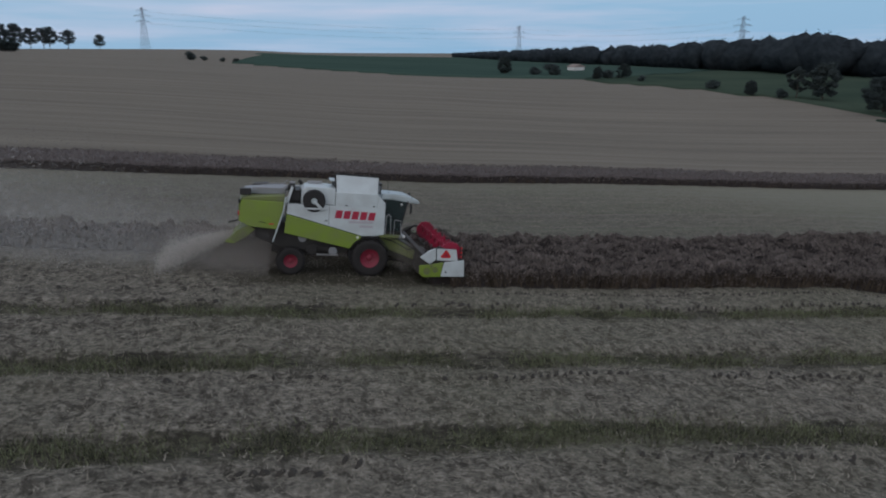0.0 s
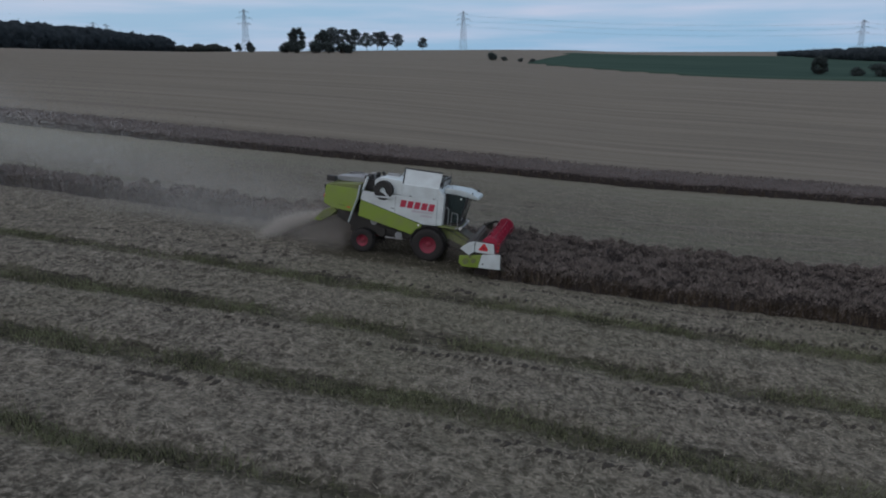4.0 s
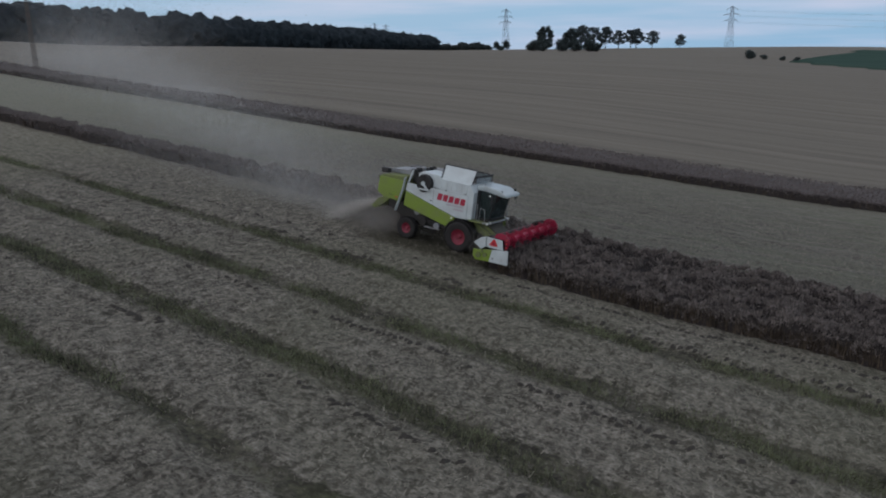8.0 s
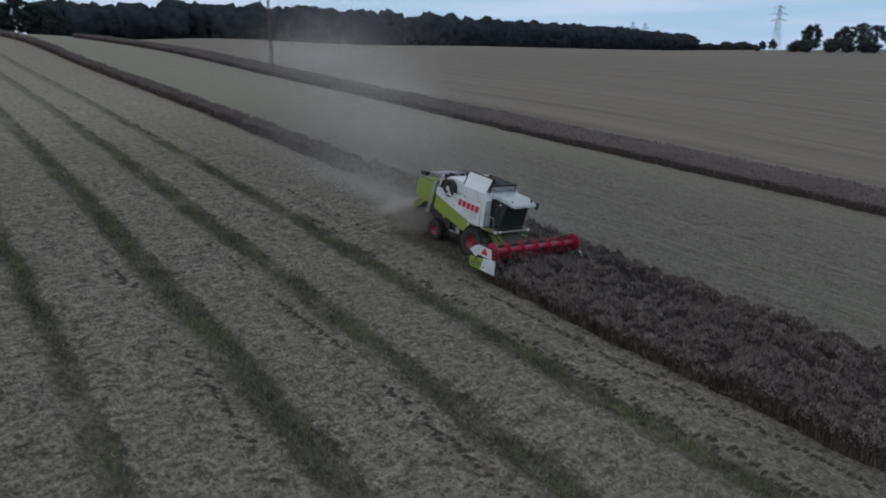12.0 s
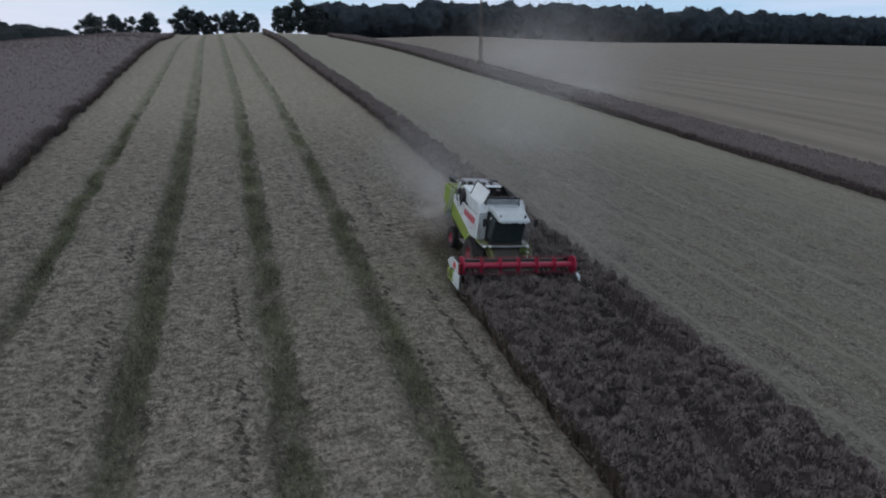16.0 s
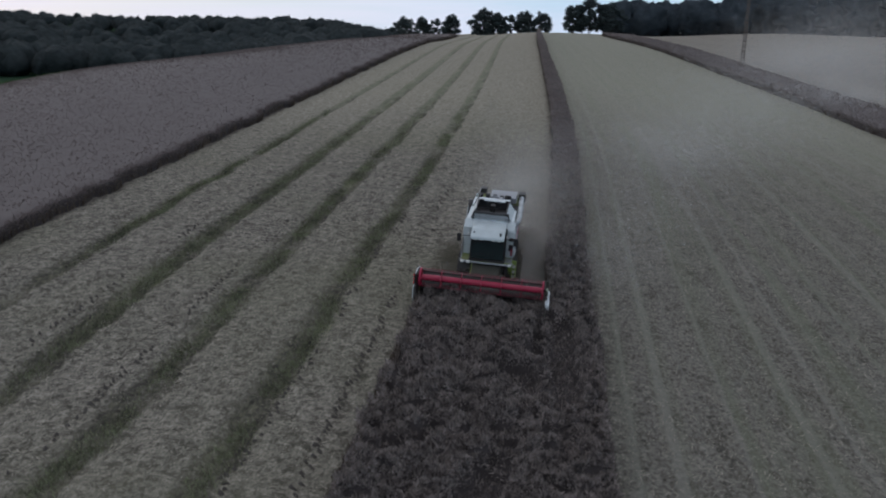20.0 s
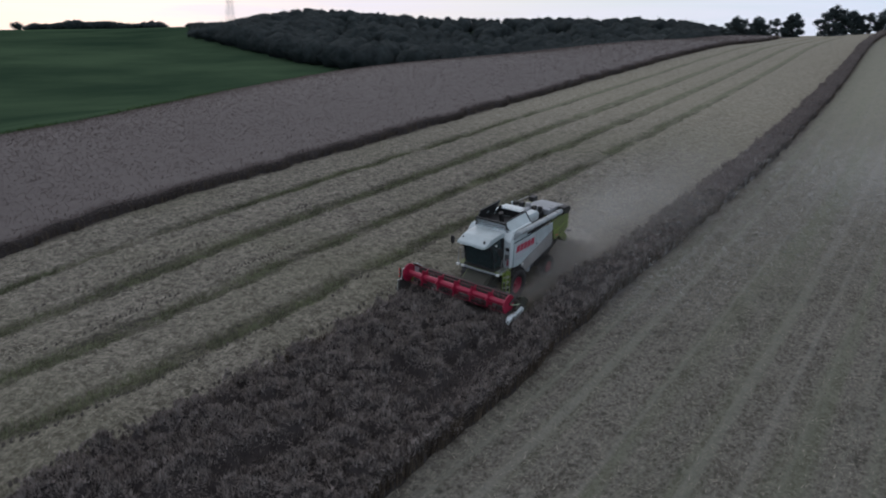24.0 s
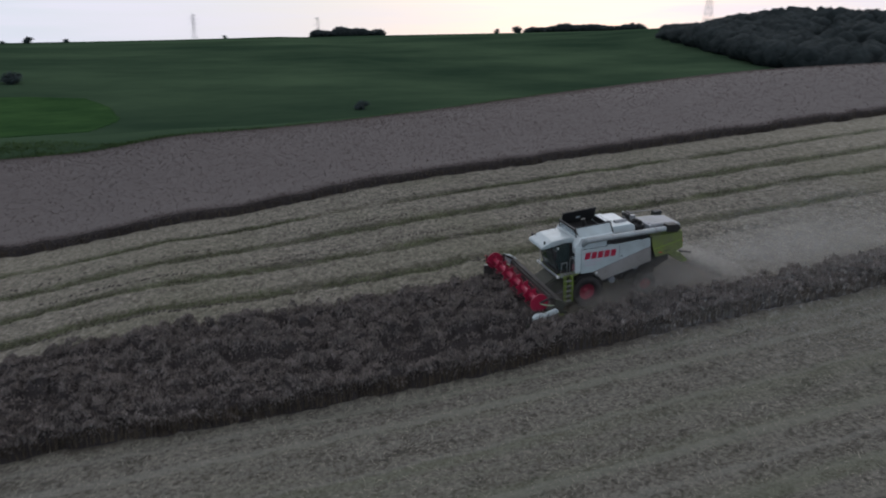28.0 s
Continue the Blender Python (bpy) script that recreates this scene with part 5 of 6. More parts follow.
for k, (yc, hw) in enumerate(STRIPS):
    n = 30000
    a = -70 + 125 * g.rand(n)
    b = yc + hw * 0.75 * g.randn(n) * 0.7 - 0.35 * lattice_noise(a * 0.3, np.full(n, yc) * 0.3, 5)
    keep = lattice_noise(a * 0.35, np.full(n, k * 7.0), 8) > -0.75 + 0.5 * g.rand(n)
    keep &= g.rand(n) < smooth(-62, -12, a)
    wx.append(a[keep]), wy.append(bend(a[keep], b[keep]))
wx, wy = np.concatenate(wx), np.concatenate(wy)
v, f = scatter_blades(wx, wy, land(wx, wy) + rough_ground(wx, wy), 0.24, 0.026, 1.0, 77)
weeds = new("weeds", mesh_from("weeds", v, f, WEED))
tagged(weeds, "green weeds and stubble in strips between the swaths", "weeds", kind="stuff")
n = 90000
wx, wy = -45 + 92 * g.rand(n), EDGE_R + 0.5 + (38 - EDGE_R) * g.rand(n)
pick = (g.rand(n) < 0.55 + 0.45 * strip_mask(wy)) & ~((wy > CROP_R - 0.2) & (wy < CROP_L + 0.2) & ((wx > 3.4) | (wy > 3.2))) & (np.hypot(wx + 1.8, wy) > 5.5)
wx, wy = wx[pick], wy[pick]
v, f = scatter_blades(wx, wy, land(wx, wy) + rough_ground(wx, wy), 0.14, 0.020, 0.7, 78)
stubble = new("stubble", mesh_from("stubble", v, f, STRAW))
tagged(stubble, "short cut stubble stalks standing in the ground", "stubble", kind="stuff")

# rows of dark raised wedges standing in for the shaded dents of tyre lugs
g = np.random.RandomState(88)
cx, cy = [], []
for yc in (-4.6, -7.0, -14.3, -19.8):
    a = np.arange(-26, 48, 0.29)
    a = a + 0.05 * g.randn(len(a))
    b = yc + 0.10 * g.randn(len(a)) + 0.18 * lattice_noise(a * 0.15, np.full(len(a), yc), 91)
    keep = lattice_noise(a * 0.22, np.full(len(a), yc * 3.0), 92) + 0.45 * g.randn(len(a)) > -0.15 + 1.2 * smooth(4, -22, a)
    cx.append(a[keep]), cy.append(bend(a[keep], b[keep]))
cx, cy = np.concatenate(cx), np.concatenate(cy)
n = len(cx)
turn = 0.95 + 0.25 * g.randn(n)
along = np.stack([np.cos(turn), np.sin(turn)], 1) * (0.14 + 0.10 * g.rand(n))[:, None]
wide = np.stack([-np.sin(turn), np.cos(turn)], 1) * (0.055 + 0.045 * g.rand(n))[:, None]
P = np.stack([cx, cy], 1)
v = []
for da, dw, up in ((-1, 0, -0.03), (-0.5, -1, -0.03), (0.6, -0.9, -0.03), (1, 0.1, -0.03), (0.5, 1, -0.03), (-0.6, 0.8, -0.03), (-0.3, 0.1, 0.105), (0.4, -0.1, 0.09)):
    q = P + da * along * (0.8 + 0.4 * g.rand(n))[:, None] + dw * wide * (0.7 + 0.6 * g.rand(n))[:, None]
    v.append(np.stack([q[:, 0], q[:, 1], land(q[:, 0], q[:, 1]) + rough_ground(q[:, 0], q[:, 1]) + up + 0.02 * g.rand(n)], 1))
v = np.stack(v, 1).reshape(-1, 3)
f = np.array([(0, 1, 6), (1, 2, 7), (1, 7, 6), (2, 3, 7), (3, 4, 7), (4, 6, 7), (4, 5, 6), (5, 0, 6)])
dent_wedges = new("lug_dents", mesh_from("lug_dents", v, (f[None] + 8 * np.arange(n)[:, None, None]).reshape(-1, 3), LUG_DENT))
tagged(dent_wedges, "dark wedges standing in for shaded tyre lug dents on the swaths", "soil", kind="stuff")

# ---------- dust and chaff thrown from the chopper ----------
def to_world(pts):
    M = np.array(SLOPE)
    return pts @ M[:3, :3].T


def flakes(name, pts, size, label, seed, mat=None):
    g = np.random.RandomState(seed)
    n = len(pts)
    a, b = g.randn(n, 3), g.randn(n, 3)
    a /= np.linalg.norm(a, axis=1)[:, None]
    b = np.cross(a, b)
    b /= np.linalg.norm(b, axis=1)[:, None]
    s = (size * (0.5 + g.rand(n)))[:, None]   # size: one or one each
    v = np.stack([pts - s * a / 2, pts + s * a / 2, pts + s * b], 1).reshape(-1, 3)
    ob = new(name, mesh_from(name, v, np.arange(3 * n).reshape(-1, 3), mat or DUST))
    return tagged(ob, label, "dust", kind="stuff")


g = np.random.RandomState(9)
n = 120000
s = g.rand(n) ** 0.85
px = -6.3 - 3.4 * s
py = g.randn(n) * (0.28 + 1.1 * s) - 0.1 + 0.5 * s
pz = 1.68 - 1.45 * s ** 1.1 + g.randn(n) * (0.05 + 0.3 * s)
pts = np.stack([px, py, np.abs(pz - 0.05) + 0.05], 1)
flakes("chaff_spray", to_world(pts), 0.026, "pale chaff and dust sprayed behind the chopper", 3)
n = 150000
px = -5.6 + g.randn(n) * 1.6
py = 0.6 + g.randn(n) * 1.5
pz = np.abs(g.randn(n)) * 0.85 + 0.05
keep = ((px < -4.5) | (np.abs(py) > 1.55) | (pz < 1.0)) & ((py > -0.9) | (px < -4.7)) & ((py < 1.5) | (px < -4.4) | (g.rand(n) < 0.35))
pts = np.stack([px, py, pz], 1)[keep]
flakes("dust_cloud", to_world(pts), 0.031, "brown dust hanging behind the rear wheels", 4, SOIL_DUST)
# the dust drifts along the far side of the machine and off over the stubble
n = 95000
s = g.rand(n)
px = -3.6 - 17 * s + g.randn(n)
py = 2.7 + 2.0 * s + g.randn(n) * (0.55 + 1.2 * s)
pz = np.abs(g.randn(n)) * (0.9 + 0.9 * s) + 0.1
keep = (py > 1.7) | (px < -6.5)
flakes("dust_cloud", to_world(np.stack([px, py, pz], 1)[keep]), 0.034, "brown dust hanging beside the standing strip", 5, SOIL_DUST)
n = 62000
s = g.rand(n)
px = -7.5 - 30 * s
py = 0.4 + 2.2 * s + g.randn(n) * (0.7 + 2.6 * s)
pz = np.abs(g.randn(n)) * (0.7 + 1.3 * s) + 0.05
flakes("dust_cloud", to_world(np.stack([px, py, pz], 1)), 0.042, "pale dust settling on the fresh swath", 7, HAZE_DUST)


# soil thrown up along the side that faces the standing strip
n = 34000
s = g.rand(n)
px = 0.6 - 5.6 * s + g.randn(n) * 0.5
py = 1.9 + 0.7 * np.abs(g.randn(n))
pz = 0.15 + np.abs(g.randn(n)) * (0.35 + 0.85 * s)
flakes("dust_cloud", to_world(np.stack([px, py, pz], 1)), 0.030, "brown dust rising beside the wheels", 8, SOIL_DUST)


n = 12000
px, py = 1.2 + 1.5 * g.rand(n), -2.6 + 5.4 * g.rand(n)
pz = 0.5 + 1.3 * g.rand(n) ** 1.6
keep = (np.abs(py) > 0.85) | (pz > 2.3 - 0.45 * px)
flakes("dust_cloud", to_world(np.stack([px, py, pz], 1)[keep]), 0.026, "brown dust rising behind the cutting header", 12, SOIL_DUST)


def drift(n, x0, x1, y0, y1, side, tall, size, label, seed):
    """Thin dust that drifts off downwind from (x0, y0) to (x1, y1), wider and taller as it goes, in uneven billows."""
    g = np.random.RandomState(seed)
    s = g.rand(n)
    px = x0 + (x1 - x0) * s + g.randn(n) * side * (0.3 + 0.7 * s)
    py = y0 + (y1 - y0) * s + g.randn(n) * side * (0.3 + 0.7 * s)
    pz = np.abs(g.randn(n)) * tall * (0.35 + 0.65 * s) + 0.1
    billow = 0.5 + 0.5 * lattice_noise(px * 0.09, py * 0.09 + pz * 0.12, seed)
    keep = g.rand(n) < 0.4 + 0.6 * billow
    pts = np.stack([px, py, land(px, py) + pz], 1)[keep]
    flakes("dust_haze", pts, (size[0] + (size[1] - size[0]) * s)[keep], label, seed + 1, HAZE_DUST)


drift(60000, -6.5, -20, 0, 1.5, 2.6, 2.6, (0.035, 0.06), "pale dust billowing up behind the chopper", 46)
drift(60000, 0, -40, 5.5, 17, 5.5, 3.0, (0.055, 0.085), "thin dust rising behind the machine", 6)
drift(80000, -30, -96, 13, 42, 12.0, 3.6, (0.085, 0.13), "thin pale dust drifting over the stubble", 16)
drift(90000, -80, -145, 46, 70, 15.0, 2.8, (0.14, 0.18), "pale dust lying low over the far stubble", 26)
drift(140000, -115, -165, 45, 90, 16.0, 12.0, (0.14, 0.16), "thin veil of dust in front of the wood", 36)

# ---------- far fields ----------
drape("green_field", [(-1100, -1300), (-620, -760), (-430, -480), (-420, -300), (-400, -120), (-200, -64), (-60, -52), (60, -52), (140, -52), (420, -55), (1500, -200), (1500, -1300)], 0.5, GREEN_FIELD, 9, "dark green crop on the far side of the valley")
drape("bright_meadow", [(60, -216), (110, -207), (160, -205), (240, -215), (250, -300), (150, -322), (100, -322), (76, -312), (62, -280), (54, -245)], 0.75, GREEN_BRIGHT, 1.2, "bright green meadow in the valley", "meadow")
drape("grass_margin", [(28, FIELD_END - 0.4), (70, FIELD_END - 0.4), (66, -61.5), (40, -62)], 0.25, PALE_GREEN, 1.5, "pale grass margin along the field", "grass")
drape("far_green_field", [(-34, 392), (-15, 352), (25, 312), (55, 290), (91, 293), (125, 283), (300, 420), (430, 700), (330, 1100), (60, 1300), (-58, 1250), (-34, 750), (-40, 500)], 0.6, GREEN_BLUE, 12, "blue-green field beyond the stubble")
drape("pale_meadow", [(125, 283), (155, 240), (167, 185), (171, 147), (150, 118), (150, 40), (420, 60), (620, 330), (300, 420)], 0.5, PALE_GREEN, 9, "pale meadow between the stubble and the wood", "meadow")

# rank green growth along the far edge of the uncut field
g = np.random.RandomState(61)
n = 26000
vx = -70 + 160 * g.rand(n)
vy = FIELD_END - 1.4 - 15 * smooth(0, 60, -vx) - (3.5 + 9 * smooth(28, 45, vx)) * g.rand(n) ** 1.3
tall = 0.45 + 0.5 * (0.5 + 0.5 * lattice_noise(vx * 0.25, vy * 0.4, 81))
v, f = scatter_blades(vx, vy, land(vx, vy) + 0.3 + 0.35 * tall * g.rand(n), 0.6 * tall, 0.16, 1.2, 62)
verge = new("verge", mesh_from("verge", v, f, VERGE))
tagged(verge, "rank green weeds along the far edge of the field", "weeds", kind="stuff")


def ring(*spots):
    return [(-d * math.sin(radians(a)), d * math.cos(radians(a))) for a, d in spots]


drape("wood_floor", ring((146.5, 730), (143, 640), (139, 530), (135, 480), (128, 462), (120, 462), (112, 474), (107, 515), (102, 560), (101, 980), (112, 990), (124, 980), (136, 1000), (146, 1150)), 0.7, GREEN_FIELD, 12,
      "dark undergrowth beneath the wood", "wood")

# ---------- trees ----------
def lump_shape(fineness):
    bm = bmesh.new()
    bmesh.ops.create_icosphere(bm, subdivisions=fineness, radius=1.0)
    v, f = np.array([p.co[:] for p in bm.verts]), np.array([[q.index for q in k.verts] for k in bm.faces])
    bm.free()
    return v, f


BALL_V, BALL_F = lump_shape(1)


def crown_shape(seed, fineness):
    """A bumpy, uneven crown about one unit in radius."""
    v, f = lump_shape(fineness)
    g = np.random.RandomState(seed)
    out = []
    for p in v:
        q = Vector(p) + Vector((seed * 3.7, 0, 0))
        r = 1 + 0.30 * noise.noise(q * 1.9) + 0.30 * noise.noise(q * 4.1) + 0.13 * g.randn()
        out.append(p * r)
    return np.array(out), f


CROWNS = {k: [crown_shape(10 * k + j, k) for j in range(6)] for k in (2, 3)}


def leaf_cloud(g, centres, radii, per, size, loose=0.7, deep=0.35):
    """Small leaf clumps, as triangles that lie loosely on the lumps of a crown. deep: how far they reach into a lump."""
    out = []
    for c, r in zip(centres, radii):
        d = g.randn(per, 3)
        d[:, 2] += 0.25
        d /= np.linalg.norm(d, axis=1)[:, None]
        p = np.array(c) + d * np.array([r, r, r * 0.82]) * (1.08 + 0.4 * (deep - 0.35) - deep * g.rand(per, 1))
        n = d + loose * g.randn(per, 3)
        a = np.cross(n, g.randn(per, 3))
        a /= np.linalg.norm(a, axis=1)[:, None] + 1e-9
        b = np.cross(n, a)
        b /= np.linalg.norm(b, axis=1)[:, None] + 1e-9
        s = size * (0.55 + 0.9 * g.rand(per, 1))
        out.append(np.stack([p - s * a / 2 - s * b * 0.3, p + s * a / 2 - s * b * 0.3, p + s * b * 0.6], 1).reshape(-1, 3))
    return np.concatenate(out)


def crown_mesh(g, centres, radii, per, size, core=0.62):
    v = leaf_cloud(g, centres, radii, per, size, 0.9, 0.6)
    f = np.arange(len(v)).reshape(-1, 3)
    vs, fs, n = [v], [f], len(v)
    for c, r in zip(centres, radii):
        vs.append(np.array(c) + BALL_V * (1 + 0.15 * g.randn(len(BALL_V), 1).clip(-1.5, 1.5)) * r * core)
        fs.append(BALL_F + n)
        n += len(BALL_V)
    return np.concatenate(vs), np.concatenate(fs)


def tree(name, height, spread, seed, label, bushy=False, boughs=11, per=95, size=0.33, mat=None, core=0.55, open_crown=0.0):
    """A broadleaf tree at the origin: tapered trunk, boughs that end in rounded heads of leaf clumps, sky between them."""
    g = np.random.RandomState(seed)
    e = thing(name, label, "tree")
    bm = bmesh.new()
    r0 = height * 0.024
    low = 0.05 if bushy else 0.18
    fork = Vector((g.randn() * 0.15, g.randn() * 0.15, height * low))
    top = Vector((g.randn() * 0.5, g.randn() * 0.5, height * 0.74))
    rod((0, 0, -0.4), fork, r0, 9, r0 * 0.75, bm)
    rod(fork, top, r0 * 0.75, 8, r0 * 0.25, bm)
    centres, radii = [], []
    for k in range(boughs):
        f = (k + 0.5) / boughs
        a = k * 2.4 + 0.8 * g.rand()
        # an egg-shaped crown, fullest a little below its middle
        z = height * (low + 0.10 + (0.80 - low) * f)
        rad = spread * math.sin(math.pi * (0.20 + 0.72 * f)) * (0.62 + 0.3 * g.rand())
        if k == boughs - 1:
            rad *= 0.2
        head = Vector((rad * math.cos(a), rad * math.sin(a), z))
        start = fork.lerp(top, min(0.9, f * 0.9))
        rod(start, start.lerp(head, 0.9), r0 * 0.34, 5, r0 * 0.1, bm)
        wide = spread * (0.40 + 0.14 * g.rand()) * (1 - 0.25 * open_crown)
        for j in range(7):
            d = Vector(g.randn(3)).normalized()
            centres.append(tuple(head + Vector((d.x, d.y, d.z * 0.7)) * wide * (0.45 + 0.35 * g.rand())))
            radii.append(wide * (0.34 + 0.22 * g.rand()) * (1 - 0.2 * open_crown))
    # inner foliage round the stem
    for k in range(5 if open_crown < 0.5 else 2):
        f = (k + 0.5) / 5
        centres.append((g.randn() * spread * 0.12, g.randn() * spread * 0.12, height * (low + 0.16 + 0.55 * f)))
        radii.append(spread * (0.26 + 0.1 * g.rand()))
    part("trunk", bm, BARK, e)
    v, f = crown_mesh(g, centres, radii, per, size, core)
    crown = new("crown", mesh_from("crown", v, f, mat or LEAF))
    crown.parent = e
    return e


def bush(name, w, h, seed, label):
    g = np.random.RandomState(seed)
    e = thing(name, label, "bush")
    bm = bmesh.new()
    cs, rs = [], []
    for k in range(9):
        a = k * 2.4
        c = (w * 0.32 * math.cos(a) * g.rand(), w * 0.32 * math.sin(a) * g.rand(), h * (0.25 + 0.5 * g.rand()))
        cs.append(c), rs.append(h * 0.36)
        rod((c[0] * 0.2, c[1] * 0.2, -0.3), c, h * 0.025, 5, h * 0.01, bm)
    part("branches", bm, BARK, e)
    v, f = crown_mesh(g, cs, rs, 110, h * 0.10)
    crown = new("foliage", mesh_from("foliage", v, f, LEAF))
    crown.parent = e
    return e


def at(az, d, lift=0.0):
    """A place by its bearing (degrees from +y to the left) and distance from the machine."""
    x, y = -d * math.sin(radians(az)), d * math.cos(radians(az))
    return x, y, float(land(x, y)) + lift


FORMS = [tree("oak_tree", 11.5, 4.9, 101, "dark broadleaf tree on the skyline", True, boughs=14), tree("ash_tree", 11.0, 4.0, 102, "dark open-crowned tree on the skyline", open_crown=0.6),
         tree("lime_tree", 9.0, 4.0, 103, "dark rounded tree on the skyline", True, boughs=13), tree("elm_tree", 12.5, 4.4, 104, "tall dark tree on the skyline", True, boughs=15),
         tree("ash_tree", 16.0, 6.2, 105, "grey-green open tree in the grove", per=44, size=0.5, mat=HAZE_GREY_LEAF, core=0.45, open_crown=0.35, boughs=15),
         tree("poplar_tree", 16.0, 5.2, 106, "tall airy grey-green tree in the grove", per=44, size=0.5, mat=HAZE_GREY_LEAF, core=0.4, open_crown=0.45, boughs=14)]
used = set()


def plant(k, az, d, size=1.0, turn=0.0, group="trees on the skyline"):
    x, y, z = at(az, d)
    m = Matrix.Translation((x, y, z)) @ Matrix.Rotation(turn, 4, "Z") @ Matrix.Scale(size, 4)
    src = FORMS[k]
    if k in used:
        ob = copy_thing(src, Matrix.Translation((x, y, z)) @ Matrix.Rotation(turn, 4, "Z"))
    else:
        used.add(k)
        ob = src
        ob.matrix_basis = Matrix.Translation((x, y, z)) @ Matrix.Rotation(turn, 4, "Z")
    ob.scale = (size,) * 3
    ob["group"] = group
    return ob


TALL = (11.5, 11.0, 9.0, 12.5, 16.0, 16.0)
for k, az, d, high, r in ((0, 102.9, 300, 12.4, 0.3), (2, 101.2, 299, 10.5, 1.2), (1, 100.0, 299, 9.6, 2.2), (2, 98.7, 298, 10.4, 4.0), (0, 96.0, 298, 13.6, 0.5), (2, 94.6, 297, 11.0, 1.5), (1, 93.6, 297, 10.4, 2.5),
                          (2, 92.3, 297, 10.8, 3.1), (0, 90.9, 297, 10.6, 5.1), (3, 88.2, 296, 13.6, 0.8), (3, 86.9, 296, 17.0, 2.0), (0, 85.1, 296, 14.4, 3.0)):
    plant(k, az, d, high / TALL[k], r)
for k, az, d, high, r in ((3, 24.3, 470, 15.0, 0.2), (3, 22.2, 480, 14.0, 1.1), (4, 21.4, 540, 16.5, 2.0), (5, 20.5, 560, 16.5, 2.7), (4, 19.5, 570, 16.0, 3.3), (4, 18.5, 600, 14.0, 4.2),
                          (5, 17.6, 640, 16.0, 5.0), (4, 17.2, 650, 16.0, 0.9), (4, 16.0, 660, 14.5, 1.9), (4, 13.9, 680, 12.0, 2.8), (2, 27.6, 800, 9.0, 0.4), (2, 28.4, 900, 9.0, 0.7)):
    plant(k, az, d, 1.12 * high / TALL[k], r, "trees in the grove")
for k, az, d, high, r in ((2, -17.9, 355, 9.0, 0.6), (2, -25.9, 326, 6.0, 1.6), (0, -27.9, 342, 8.0, 2.6), (2, -38.6, 266, 5.5, 3.6), (1, -42.0, 264, 11.5, 4.4), (3, -43.9, 262, 14.0, 5.2), (0, -48.6, 232, 12.5, 0.2)):
    plant(k, az, d, high / TALL[k], r, "trees in the meadow")
bush_a = bush("hawthorn_bush", 9, 5, 201, "dark spreading bush in the field")
spots = ((25.3, 450, 1.4), (24.4, 447, 1.5), (22.8, 450, 1.6), (21.8, 450, 1.5), (20.6, 452, 1.4), (20.0, 455, 1.1), (27.9, 480, 0.7), (8.0, 420, 1.0), (7.0, 418, 0.55), (5.6, 408, 0.5), (4.6, 402, 0.5),
         (-20.5, 350, 0.9), (-22.0, 352, 1.3), (-26.6, 335, 0.9), (-29.5, 318, 0.6), (-35.5, 285, 0.8), (-41.0, 262, 0.7),
         (172.4, 240, 0.8), (-162.5, 396, 1.3), (-161.3, 400, 1.1), (157.6, 1050, 2.0), (159.2, 1060, 1.4), (-166.1, 1000, 1.7), (-168.5, 1000, 1.0), (-179.5, 1040, 1.0), (-164.6, 1010, 0.8), (33.5, 95, 0.12))
for k, (az, d, s) in enumerate(spots[:-1]):
    x, y, z = at(az, d)
    m = Matrix.Translation((x, y, z)) @ Matrix.Rotation(k * 1.3, 4, "Z")
    ob = bush_a if k == 0 else copy_thing(bush_a, m)
    ob.matrix_basis = m
    ob.scale = (s, s, s)
    ob["group"] = "bushes"


